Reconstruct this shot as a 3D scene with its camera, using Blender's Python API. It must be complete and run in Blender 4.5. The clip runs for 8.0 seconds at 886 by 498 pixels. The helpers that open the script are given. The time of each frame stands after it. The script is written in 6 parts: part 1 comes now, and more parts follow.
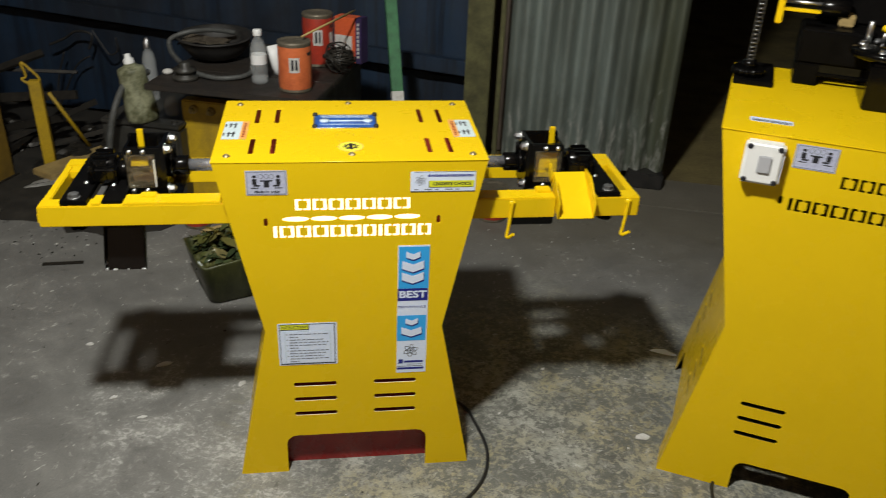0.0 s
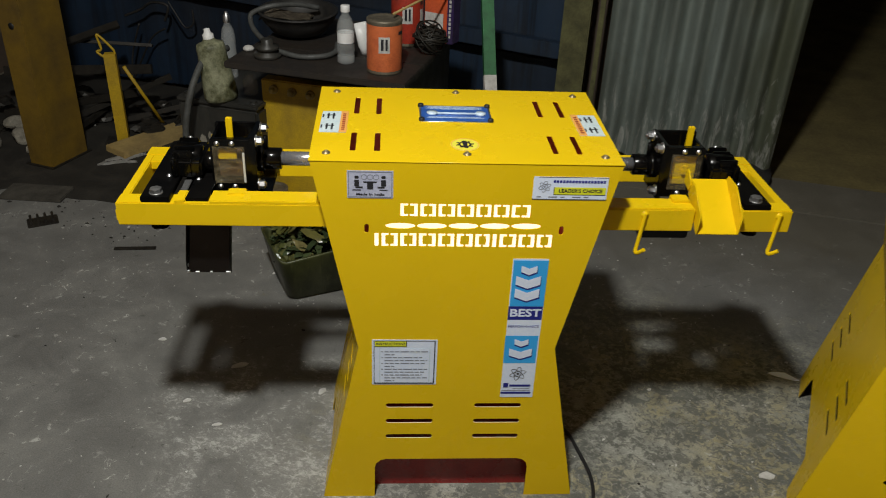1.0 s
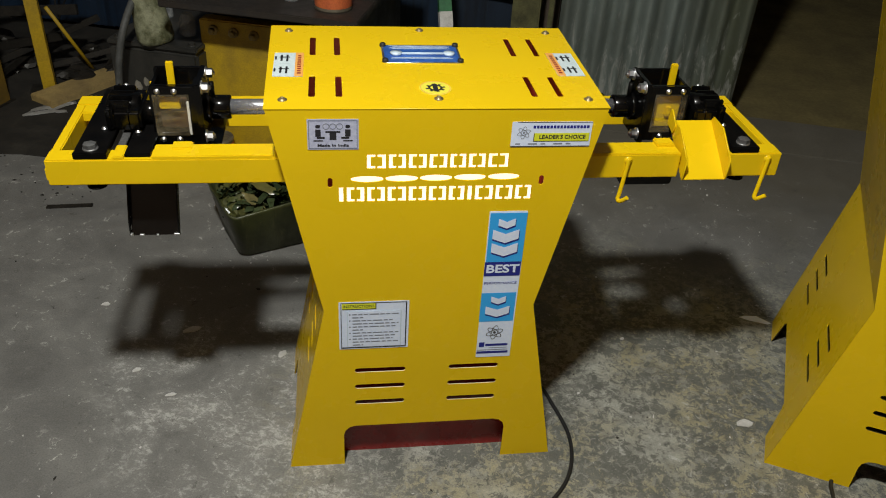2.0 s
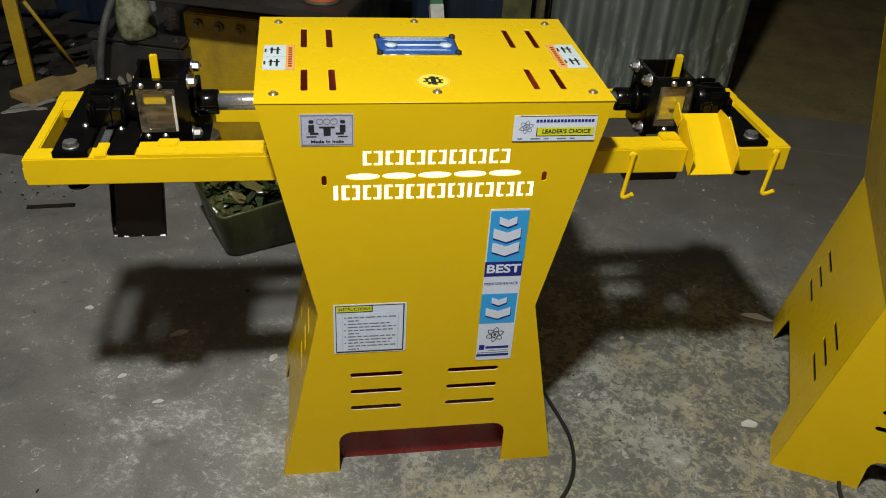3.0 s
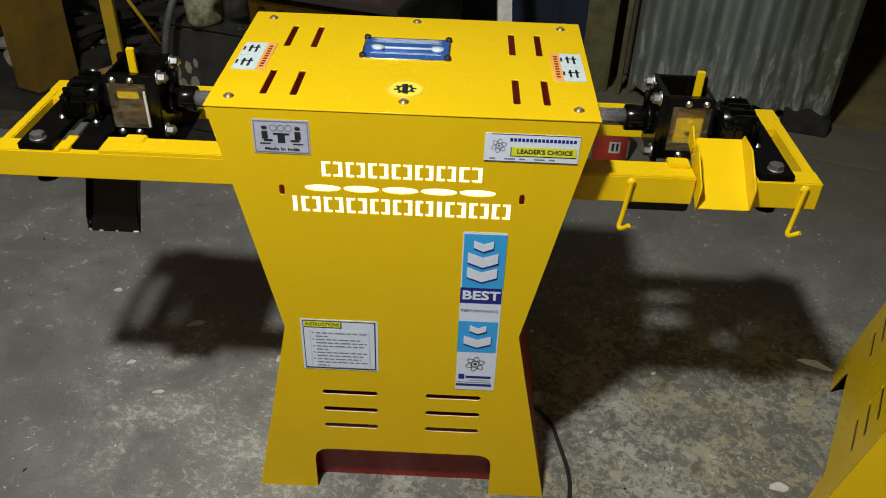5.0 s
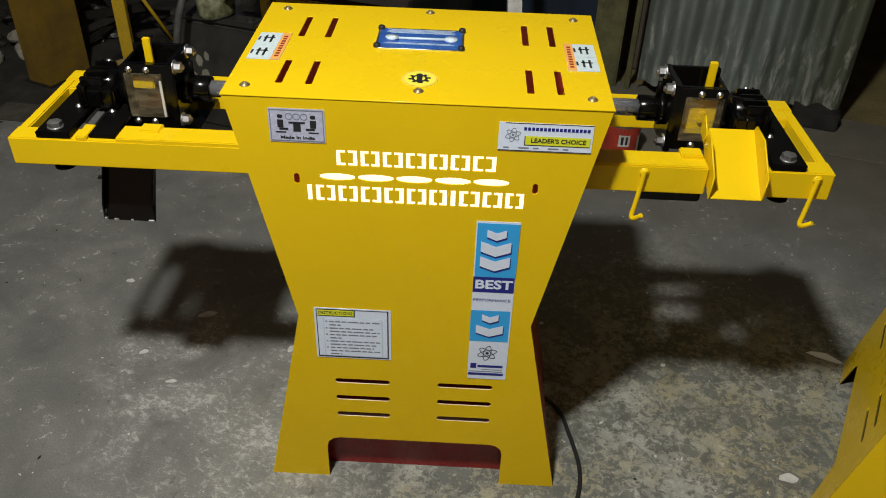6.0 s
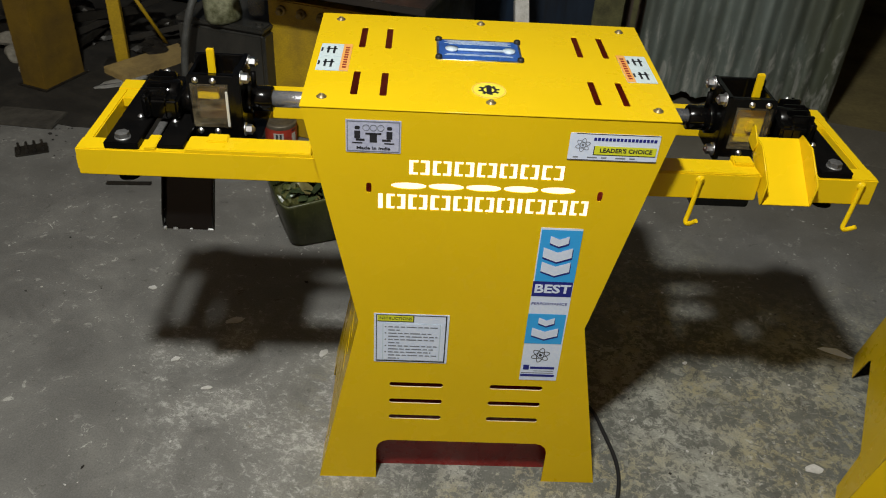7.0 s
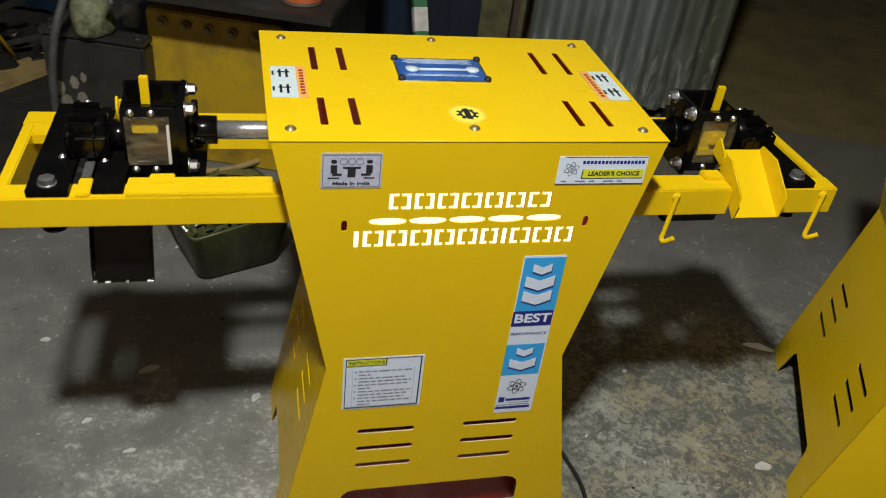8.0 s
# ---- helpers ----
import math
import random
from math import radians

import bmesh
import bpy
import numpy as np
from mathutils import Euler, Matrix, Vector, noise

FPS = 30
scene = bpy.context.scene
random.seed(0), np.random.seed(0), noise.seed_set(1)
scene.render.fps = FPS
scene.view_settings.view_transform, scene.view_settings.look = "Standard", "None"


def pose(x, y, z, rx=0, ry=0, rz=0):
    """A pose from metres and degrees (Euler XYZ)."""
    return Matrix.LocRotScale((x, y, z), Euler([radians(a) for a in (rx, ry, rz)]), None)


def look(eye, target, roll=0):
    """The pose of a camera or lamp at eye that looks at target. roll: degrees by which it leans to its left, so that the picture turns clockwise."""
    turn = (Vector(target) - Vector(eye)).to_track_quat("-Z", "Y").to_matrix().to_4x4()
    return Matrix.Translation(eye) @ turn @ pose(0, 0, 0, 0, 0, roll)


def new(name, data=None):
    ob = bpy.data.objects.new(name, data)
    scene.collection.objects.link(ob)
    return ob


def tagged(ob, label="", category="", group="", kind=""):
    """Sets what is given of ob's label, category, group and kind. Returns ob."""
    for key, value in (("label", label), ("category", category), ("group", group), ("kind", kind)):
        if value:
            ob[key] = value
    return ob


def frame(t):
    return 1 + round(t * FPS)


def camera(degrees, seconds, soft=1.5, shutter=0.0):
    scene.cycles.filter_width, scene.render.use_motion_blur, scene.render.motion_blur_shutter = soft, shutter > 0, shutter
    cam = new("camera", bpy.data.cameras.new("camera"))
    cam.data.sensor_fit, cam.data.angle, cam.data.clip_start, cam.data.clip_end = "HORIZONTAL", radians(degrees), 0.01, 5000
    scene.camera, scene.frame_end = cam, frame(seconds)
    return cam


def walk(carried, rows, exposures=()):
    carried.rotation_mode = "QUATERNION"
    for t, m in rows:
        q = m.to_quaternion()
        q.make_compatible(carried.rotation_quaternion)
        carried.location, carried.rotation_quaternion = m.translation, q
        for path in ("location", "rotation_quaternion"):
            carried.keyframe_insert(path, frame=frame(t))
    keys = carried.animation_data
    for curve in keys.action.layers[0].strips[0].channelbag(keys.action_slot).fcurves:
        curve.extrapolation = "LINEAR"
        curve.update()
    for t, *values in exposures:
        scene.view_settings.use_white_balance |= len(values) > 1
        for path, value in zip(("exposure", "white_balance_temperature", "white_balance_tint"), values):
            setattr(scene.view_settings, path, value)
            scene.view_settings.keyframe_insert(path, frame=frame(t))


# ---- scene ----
cam = camera(56.9, 8.0, soft=1.0, shutter=0.35)
PATH = [
    (0, (-0.041, 0.183, 1.614), (0.218, 1.926, 0.667), 2.6),
    (0.5, (-0.062, 0.281, 1.589), (0.063, 2.016, 0.603), 2.8),
    (1, (-0.151, 0.437, 1.564), (-0.023, 2.164, 0.562), 2.7),
    (1.5, (-0.19, 0.521, 1.535), (0.011, 2.187, 0.447), 2.8),
    (1.7, (-0.19, 0.542, 1.526), (0.04, 2.191, 0.418), 3.2),
    (3, (-0.208, 0.627, 1.483), (0.085, 2.257, 0.362), 3.8),
    (3.5, (-0.16, 0.669, 1.474), (0.138, 2.299, 0.354), 3.8),
    (4, (-0.034, 0.725, 1.48), (0.163, 2.366, 0.354), 3.1),
    (4.5, (0.059, 0.734, 1.477), (0.097, 2.378, 0.338), 2.3),
    (4.7, (0.087, 0.742, 1.478), (0.081, 2.378, 0.328), 2.2),
    (6, (0.074, 0.724, 1.471), (0.04, 2.351, 0.308), 2.0),
    (6.5, (0.021, 0.72, 1.474), (-0.016, 2.34, 0.302), 2.0),
    (7, (-0.123, 0.696, 1.497), (-0.046, 2.323, 0.337), 3.7),
    (7.5, (-0.238, 0.725, 1.486), (0.022, 2.342, 0.339), 6.1),
    (8, (-0.333, 0.842, 1.469), (0.111, 2.429, 0.335), 7.4),
]
walk(cam, [(t, look(eye, target, roll)) for t, eye, target, roll in PATH], exposures=[(0, 0.18), (0.5, 0.14), (1, -0.18), (1.5, -0.14), (3, -0.03), (8, -0.03)])

# light -----------------------------------------------------------------
LAMP = (-0.445, 0.885, 2.90)
world = bpy.data.worlds.new("night")
scene.world = world
world.use_nodes = True
world.node_tree.nodes["Background"].inputs["Color"].default_value = (0.9, 0.75, 0.62, 1)
world.node_tree.nodes["Background"].inputs["Strength"].default_value = 0.002
bulb_light = bpy.data.lights.new("bulb_light", "POINT")
bulb_light.shadow_soft_size = 0.085
bulb_light.energy, bulb_light.color = 314.0, (0.99, 0.995, 0.935)
new("bulb_light", bulb_light).location = LAMP

inner_light = bpy.data.lights.new("inner_light", "POINT")      # lamp added inside the machine to brighten its red interior
inner_light.energy, inner_light.shadow_soft_size, inner_light.color = 0.5, 0.03, (1.0, 0.86, 0.66)
new("inner_light", inner_light).location = (0.0, 2.06, 0.62)

# materials -------------------------------------------------------------
def material(name, color, rough=0.5, metal=0.0, spec=0.5):
    m = bpy.data.materials.new(name)
    m.use_nodes = True
    b = m.node_tree.nodes["Principled BSDF"]
    b.inputs["Base Color"].default_value = (*color, 1)
    b.inputs["Roughness"].default_value = rough
    b.inputs["Metallic"].default_value = metal
    b.inputs["Specular IOR Level"].default_value = spec
    return m


def node(m, kind, **values):
    n = m.node_tree.nodes.new(kind)
    for key, value in values.items():
        n.inputs[key].default_value = value
    return n


def link(m, a, b):
    m.node_tree.links.new(a, b)


def coords(m, scale=(1, 1, 1)):
    """Object coordinates, scaled."""
    tc = m.node_tree.nodes.new("ShaderNodeTexCoord")
    mp = node(m, "ShaderNodeMapping", Scale=scale)
    link(m, tc.outputs["Object"], mp.inputs["Vector"])
    return mp.outputs["Vector"]


def noise_at(m, vec, scale, detail=4.0, rough=0.6, distortion=0.0):
    n = node(m, "ShaderNodeTexNoise", Scale=scale, Detail=detail, Roughness=rough, Distortion=distortion)
    link(m, vec, n.inputs["Vector"])
    return n.outputs["Fac"]


def ramp(m, fac, stops):
    r = m.node_tree.nodes.new("ShaderNodeValToRGB")
    els = r.color_ramp.elements
    while len(els) < len(stops):
        els.new(0.5)
    for e, (pos, col) in zip(els, stops):
        e.position = pos
        e.color = (*col, 1) if len(col) == 3 else col
    link(m, fac, r.inputs["Fac"])
    return r.outputs["Color"]


def mix(m, fac, a, b, mode="MIX"):
    n = m.node_tree.nodes.new("ShaderNodeMix")
    n.data_type, n.blend_type = "RGBA", mode
    for sock, value in ((n.inputs[0], fac), (n.inputs[6], a), (n.inputs[7], b)):
        if isinstance(value, bpy.types.NodeSocket):
            link(m, value, sock)
        elif isinstance(value, (int, float)):
            sock.default_value = value
        else:
            sock.default_value = (*value, 1)
    return n.outputs[2]


def finish(m, color=None, rough=None, height=None, strength=0.3, distance=0.002):
    b = m.node_tree.nodes["Principled BSDF"]
    if color is not None:
        link(m, color, b.inputs["Base Color"])
    if rough is not None:
        link(m, rough, b.inputs["Roughness"])
    if height is not None:
        bump = node(m, "ShaderNodeBump", Strength=strength, Distance=distance)
        link(m, height, bump.inputs["Height"])
        link(m, bump.outputs["Normal"], b.inputs["Normal"])
    return m


def g(v):
    return (v, v, v)


def worn(name, base, dark, rough=0.5, metal=0.0, scale=14.0, spread=(0.35, 0.7), bump=0.2, fine=180.0):
    """A surface with blotches of a second colour and fine grain."""
    m = material(name, base, rough, metal)
    v = coords(m)
    big = noise_at(m, v, scale, 6, 0.65)
    small = noise_at(m, v, fine, 3, 0.6)
    c = ramp(m, big, [(spread[0], base), (spread[1], dark)])
    c = mix(m, 0.25, c, ramp(m, small, [(0.3, g(0.25)), (0.7, g(0.9))]), "OVERLAY")
    r = ramp(m, big, [(0.3, g(max(rough - 0.12, 0.02))), (0.75, g(min(rough + 0.2, 1)))])
    return finish(m, c, r, small, bump, 0.001)


def leaf_green():
    """Wet leaves, each of its own shade."""
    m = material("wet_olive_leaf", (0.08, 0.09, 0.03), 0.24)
    geo = m.node_tree.nodes.new("ShaderNodeNewGeometry")
    own = ramp(m, geo.outputs["Random Per Island"], [(0.0, (0.022, 0.032, 0.014)), (0.5, (0.055, 0.075, 0.032)), (0.8, (0.105, 0.102, 0.024)), (1.0, (0.17, 0.145, 0.06))])
    vein = noise_at(m, coords(m), 60, 4)
    return finish(m, mix(m, 0.4, own, ramp(m, vein, [(0.3, g(0.2)), (0.7, g(0.8))]), "OVERLAY"), None, vein, 0.3, 0.002)


def streaked(name, base, dirt, pale, rough, metal, scale):
    """Sheet metal with dirt in broad stains and long upright runs, and pale scuffs."""
    m = material(name, base, rough, metal)
    stain = noise_at(m, coords(m), scale, 5, 0.6, 0.4)
    runs = noise_at(m, coords(m, (22, 22, 0.9)), 1.0, 5, 0.65)
    scuff = noise_at(m, coords(m, (34, 34, 5)), 1.0, 8, 0.75, 0.5)
    c = mix(m, ramp(m, stain, [(0.40, g(0.0)), (0.64, g(0.85))]), base, dirt)
    c = mix(m, ramp(m, runs, [(0.47, g(0.0)), (0.62, g(0.7))]), c, dirt)
    c = mix(m, ramp(m, scuff, [(0.56, g(0.0)), (0.66, g(0.55))]), c, pale)
    fine = noise_at(m, coords(m), 190, 3, 0.6)
    c = mix(m, 0.2, c, ramp(m, fine, [(0.3, g(0.25)), (0.7, g(0.9))]), "OVERLAY")
    return finish(m, c, ramp(m, stain, [(0.35, g(rough - 0.12)), (0.7, g(rough + 0.22))]), fine, 0.08, 0.001)


def mossy_sheet():
    """Galvanised sheet gone grey-green, with dark upright runs, olive growth and pale lime runs."""
    m = material("dirty_galvanised", (0.24, 0.26, 0.235), 0.55, 0.12)
    wide = noise_at(m, coords(m, (3.2, 3.2, 1.5)), 1.0, 5, 0.62, 0.5)
    runs = noise_at(m, coords(m, (9, 9, 1.3)), 1.0, 4, 0.5)
    spot = noise_at(m, coords(m), 26, 7, 0.72, 0.4)
    lime = noise_at(m, coords(m, (30, 30, 8)), 1.0, 7, 0.68, 0.6)
    sep = node(m, "ShaderNodeSeparateXYZ")
    link(m, coords(m), sep.inputs["Vector"])
    edge = node(m, "ShaderNodeMapRange")
    link(m, sep.outputs["X"], edge.inputs["Value"])
    edge.inputs["From Min"].default_value, edge.inputs["From Max"].default_value = -0.62, -0.10
    foot = node(m, "ShaderNodeMapRange")
    link(m, sep.outputs["Z"], foot.inputs["Value"])
    foot.inputs["From Min"].default_value, foot.inputs["From Max"].default_value = 0.55, 0.12
    c = mix(m, ramp(m, wide, [(0.36, g(0.0)), (0.66, g(0.7))]), (0.200, 0.236, 0.218), (0.105, 0.120, 0.102))
    grown = mix(m, 0.62, wide, edge.outputs["Result"])
    c = mix(m, ramp(m, grown, [(0.50, g(0.0)), (0.80, g(0.82))]), c, (0.060, 0.064, 0.030))
    c = mix(m, ramp(m, runs, [(0.48, g(0.0)), (0.66, g(0.5))]), c, (0.060, 0.066, 0.052))
    c = mix(m, ramp(m, spot, [(0.55, g(0.0)), (0.72, g(0.45))]), c, (0.10, 0.105, 0.085))
    low = mix(m, 0.16, lime, foot.outputs["Result"])
    c = mix(m, ramp(m, low, [(0.56, g(0.0)), (0.66, g(0.6))]), c, (0.42, 0.42, 0.39))
    return finish(m, c, ramp(m, wide, [(0.35, g(0.45)), (0.7, g(0.78))]), spot, 0.12, 0.002)


def yellow_paint():
    m = material("yellow_paint", (0.76, 0.51, 0.0), 0.3, 0.0, 0.2)
    v = coords(m)
    big = noise_at(m, v, 5, 4)
    peel = noise_at(m, v, 420, 2)
    dust = noise_at(m, v, 60, 5, 0.7)
    c = ramp(m, big, [(0.3, (0.765, 0.510, 0.005)), (0.7, (0.795, 0.533, 0.006))])
    c = mix(m, ramp(m, dust, [(0.68, g(0.0)), (0.82, g(0.08))]), c, (0.5, 0.40, 0.18))
    return finish(m, c, ramp(m, big, [(0.3, g(0.22)), (0.7, g(0.33))]), peel, 0.05, 0.0006)


def concrete():
    """Grey floor: cloudy slab, flaking pale and ochre paint film in one trodden area, chips, dark pits."""
    m = material("worn_concrete", g(0.2), 0.8)
    v = coords(m)
    large = noise_at(m, v, 0.8, 4, 0.55)
    mid = noise_at(m, v, 5.0, 8, 0.7, 0.5)
    fleck = noise_at(m, v, 48, 10, 0.78, 0.45)
    density = noise_at(m, v, 7.0, 4, 0.6, 0.3)
    packed = m.node_tree.nodes.new("ShaderNodeMath")
    packed.operation = "MULTIPLY_ADD"
    link(m, density, packed.inputs[0])
    packed.inputs[1].default_value = 0.5
    link(m, fleck, packed.inputs[2])
    fleck2 = noise_at(m, v, 34, 8, 0.72, 0.8)
    fine = noise_at(m, v, 230, 4, 0.7)
    c = ramp(m, mid, [(0.28, (0.112, 0.110, 0.104)), (0.52, (0.170, 0.167, 0.156)), (0.74, (0.250, 0.246, 0.226))])
    c = mix(m, ramp(m, large, [(0.38, g(0.0)), (0.66, g(0.45))]), c, (0.140, 0.136, 0.127))
    # the area where the old film still clings, in front of the machines
    far = m.node_tree.nodes.new("ShaderNodeVectorMath")
    far.operation = "DISTANCE"
    link(m, v, far.inputs[0])
    far.inputs[1].default_value = FILM_CENTRE
    spread = m.node_tree.nodes.new("ShaderNodeMath")
    spread.operation = "MULTIPLY_ADD"
    link(m, noise_at(m, v, 2.0, 4, 0.6), spread.inputs[0])
    spread.inputs[1].default_value = -1.3
    link(m, far.outputs["Value"], spread.inputs[2])
    zone = ramp(m, spread.outputs[0], [(0.16, g(1.0)), (0.62, g(0.0))])
    film = ramp(m, packed.outputs[0], [(0.735, g(0.0)), (0.79, g(1.0))])
    blot = noise_at(m, v, 17, 6, 0.7, 0.7)
    c = mix(m, mix(m, 1.0, zone, g(0.8), "MULTIPLY"), c, ramp(m, blot, [(0.36, (0.084, 0.086, 0.073)), (0.50, (0.120, 0.122, 0.104)), (0.66, (0.160, 0.160, 0.136))]))
    warm = ramp(m, noise_at(m, v, 3.0, 5, 0.6), [(0.42, (0.355, 0.355, 0.310)), (0.60, (0.320, 0.288, 0.175))])
    c = mix(m, mix(m, 1.0, mix(m, 1.0, zone, film, "MULTIPLY"), ramp(m, blot, [(0.36, g(0.45)), (0.56, g(0.95))]), "MULTIPLY"), c, warm)
    scale = ramp(m, noise_at(m, v, 30, 9, 0.7, 1.1), [(0.545, g(0.0)), (0.58, g(0.7))])
    c = mix(m, mix(m, 1.0, zone, scale, "MULTIPLY"), c, (0.262, 0.262, 0.228))
    bare = ramp(m, noise_at(m, v, 31, 8, 0.7, 0.9), [(0.36, g(0.6)), (0.41, g(0.0))])
    c = mix(m, mix(m, 1.0, zone, bare, "MULTIPLY"), c, (0.090, 0.088, 0.074))
    chips = ramp(m, fleck2, [(0.59, g(0.0)), (0.63, g(0.85))])
    patch = ramp(m, mid, [(0.44, g(0.10)), (0.62, g(1.0))])
    c = mix(m, mix(m, 1.0, chips, patch, "MULTIPLY"), c, (0.48, 0.475, 0.44))
    # browner and darker towards the open edge of the slab
    axes = m.node_tree.nodes.new("ShaderNodeSeparateXYZ")
    link(m, v, axes.inputs[0])
    reach = m.node_tree.nodes.new("ShaderNodeMath")
    reach.operation = "MULTIPLY_ADD"
    link(m, noise_at(m, v, 2.2, 6, 0.65), reach.inputs[0])
    reach.inputs[1].default_value = 0.7
    link(m, axes.outputs["Y"], reach.inputs[2])
    shift = m.node_tree.nodes.new("ShaderNodeMath")
    shift.operation = "ADD"
    link(m, reach.outputs[0], shift.inputs[0])
    shift.inputs[1].default_value = 0.75
    c = mix(m, ramp(m, shift.outputs[0], [(0.0, g(0.0)), (0.55, g(0.75))]), c, (0.125, 0.110, 0.078))
    # streaky white remains beside the first machine's foot
    near = m.node_tree.nodes.new("ShaderNodeVectorMath")
    near.operation = "DISTANCE"
    link(m, v, near.inputs[0])
    near.inputs[1].default_value = STREAK_CENTRE
    edge = m.node_tree.nodes.new("ShaderNodeMath")
    edge.operation = "MULTIPLY_ADD"
    link(m, noise_at(m, v, 3.0, 4, 0.6), edge.inputs[0])
    edge.inputs[1].default_value = -0.58
    link(m, near.outputs["Value"], edge.inputs[2])
    there = ramp(m, edge.outputs[0], [(0.0, g(1.0)), (0.20, g(0.0))])
    c = mix(m, mix(m, 1.0, there, ramp(m, mid, [(0.36, g(0.1)), (0.6, g(0.6))]), "MULTIPLY"), c, (0.27, 0.267, 0.25))
    squeeze = m.node_tree.nodes.new("ShaderNodeVectorMath")
    squeeze.operation = "MULTIPLY"
    link(m, v, squeeze.inputs[0])
    squeeze.inputs[1].default_value = (0.8, 1.15, 1.0)
    crowd = m.node_tree.nodes.new("ShaderNodeMath")
    crowd.operation = "MULTIPLY_ADD"
    link(m, mid, crowd.inputs[0])
    crowd.inputs[1].default_value = 0.6
    link(m, noise_at(m, squeeze.outputs[0], 58, 10, 0.76, 0.5), crowd.inputs[2])
    streak = ramp(m, crowd.outputs[0], [(0.825, g(0.0)), (0.945, g(0.85))])
    c = mix(m, mix(m, 1.0, there, streak, "MULTIPLY"), c, (0.46, 0.455, 0.43))
    pits = ramp(m, noise_at(m, v, 26, 8, 0.72, 0.6), [(0.33, g(0.7)), (0.39, g(0.0))])
    c = mix(m, pits, c, (0.08, 0.075, 0.068))
    c = mix(m, 0.35, c, ramp(m, fine, [(0.3, g(0.2)), (0.7, g(0.85))]), "OVERLAY")
    h = mix(m, 0.45, fleck, fine)
    return finish(m, c, ramp(m, mid, [(0.3, g(0.55)), (0.7, g(0.88))]), h, 0.6, 0.003)


STREAK_CENTRE = (-1.36, -2.16, 0.0)
FILM_CENTRE = (-0.18, -2.30, 0.0)       # in the floor's own axes
YELLOW = yellow_paint()
CONCRETE = concrete()
PRIMER = worn("red_oxide_primer", (0.30, 0.026, 0.014), (0.20, 0.016, 0.010), 0.5)
BLACK = worn("black_gloss_enamel", (0.0016, 0.0016, 0.0018), (0.0035, 0.0032, 0.0028), 0.12, bump=0.08)
BLACK.node_tree.nodes["Principled BSDF"].inputs["Specular IOR Level"].default_value = 0.30
BLACK_FLAT = worn("oiled_black_steel", (0.0026, 0.0026, 0.0028), (0.005, 0.0044, 0.0040), 0.36)
BLACK_FLAT.node_tree.nodes["Principled BSDF"].inputs["Specular IOR Level"].default_value = 0.05
CHROME = worn("bright_steel", (0.75, 0.76, 0.78), (0.60, 0.60, 0.61), 0.33, 1.0, bump=0.05)
ZINC = worn("zinc_bolt", (0.27, 0.27, 0.27), (0.12, 0.115, 0.11), 0.5, 0.75, scale=60)
WHITE = worn("white_vinyl", (0.72, 0.80, 0.97), (0.66, 0.74, 0.91), 0.35, scale=8, bump=0.02)
SILVER = worn("silver_foil", (0.53, 0.55, 0.71), (0.43, 0.45, 0.60), 0.4, 0.1, scale=12, bump=0.03)
SKY_BLUE = material("sky_blue_print", (0.035, 0.38, 0.84), 0.35)
NAVY = material("navy_print", (0.010, 0.016, 0.22), 0.35)
INK = material("black_print", (0.02, 0.02, 0.025), 0.4)
GREY_INK = material("grey_print", (0.20, 0.22, 0.27), 0.4)
PALE = material("pale_blue_print", (0.55, 0.66, 0.76), 0.4)
CELL = worn("pale_print_field", (0.60, 0.70, 0.72), (0.54, 0.64, 0.66), 0.4, scale=30, bump=0.02)
BADGE = material("pale_yellow_print", (0.84, 0.76, 0.07), 0.35)
LIME = material("lime_print", (0.72, 0.74, 0.03), 0.4)
ORANGE_INK = material("orange_print", (0.84, 0.40, 0.10), 0.4)
PLATE_BLUE = worn("blue_anodised_plate", (0.045, 0.15, 0.52), (0.03, 0.10, 0.38), 0.28, 0.3, scale=20, bump=0.03)
RUBBER = material("black_rubber", (0.012, 0.012, 0.012), 0.55)
SWITCH = material("switch_plastic", (0.78, 0.78, 0.76), 0.3)
RUST_DARK = worn("worn_brown_steel", (0.16, 0.085, 0.045), (0.05, 0.03, 0.02), 0.5, 0.4, scale=40)
SWITCH_GREY = material("grey_rocker", (0.42, 0.42, 0.44), 0.35)
GALV = mossy_sheet()
BLUE_SHEET = streaked("dull_blue_sheet", (0.0072, 0.023, 0.052), (0.0022, 0.0046, 0.010), (0.014, 0.029, 0.042), 0.6, 0.0, 0.9)
OLD_WOOD = worn("old_green_wood", (0.115, 0.112, 0.042), (0.055, 0.052, 0.024), 0.8, scale=10)
# brown tints picked so that unseen walls and roof give warm fill
DIM_BOUNCE_WALL = worn("dim_bounce_sheet", (0.090, 0.066, 0.050), (0.055, 0.040, 0.031), 0.7, scale=3)
WARM_BOUNCE_WALL = worn("warm_bounce_wall", (0.34, 0.23, 0.16), (0.22, 0.15, 0.105), 0.8, scale=3)
WARM_DARK = worn("warm_dark_sheet", (0.095, 0.068, 0.048), (0.055, 0.040, 0.029), 0.7, scale=3)
SOIL = worn("brown_earth", (0.19, 0.152, 0.056), (0.105, 0.083, 0.034), 0.95, scale=3.5, bump=0.6, fine=60)


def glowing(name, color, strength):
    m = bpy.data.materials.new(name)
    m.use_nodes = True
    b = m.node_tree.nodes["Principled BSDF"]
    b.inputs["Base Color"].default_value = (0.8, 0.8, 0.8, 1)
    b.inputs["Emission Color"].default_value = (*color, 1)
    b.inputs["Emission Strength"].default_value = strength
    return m


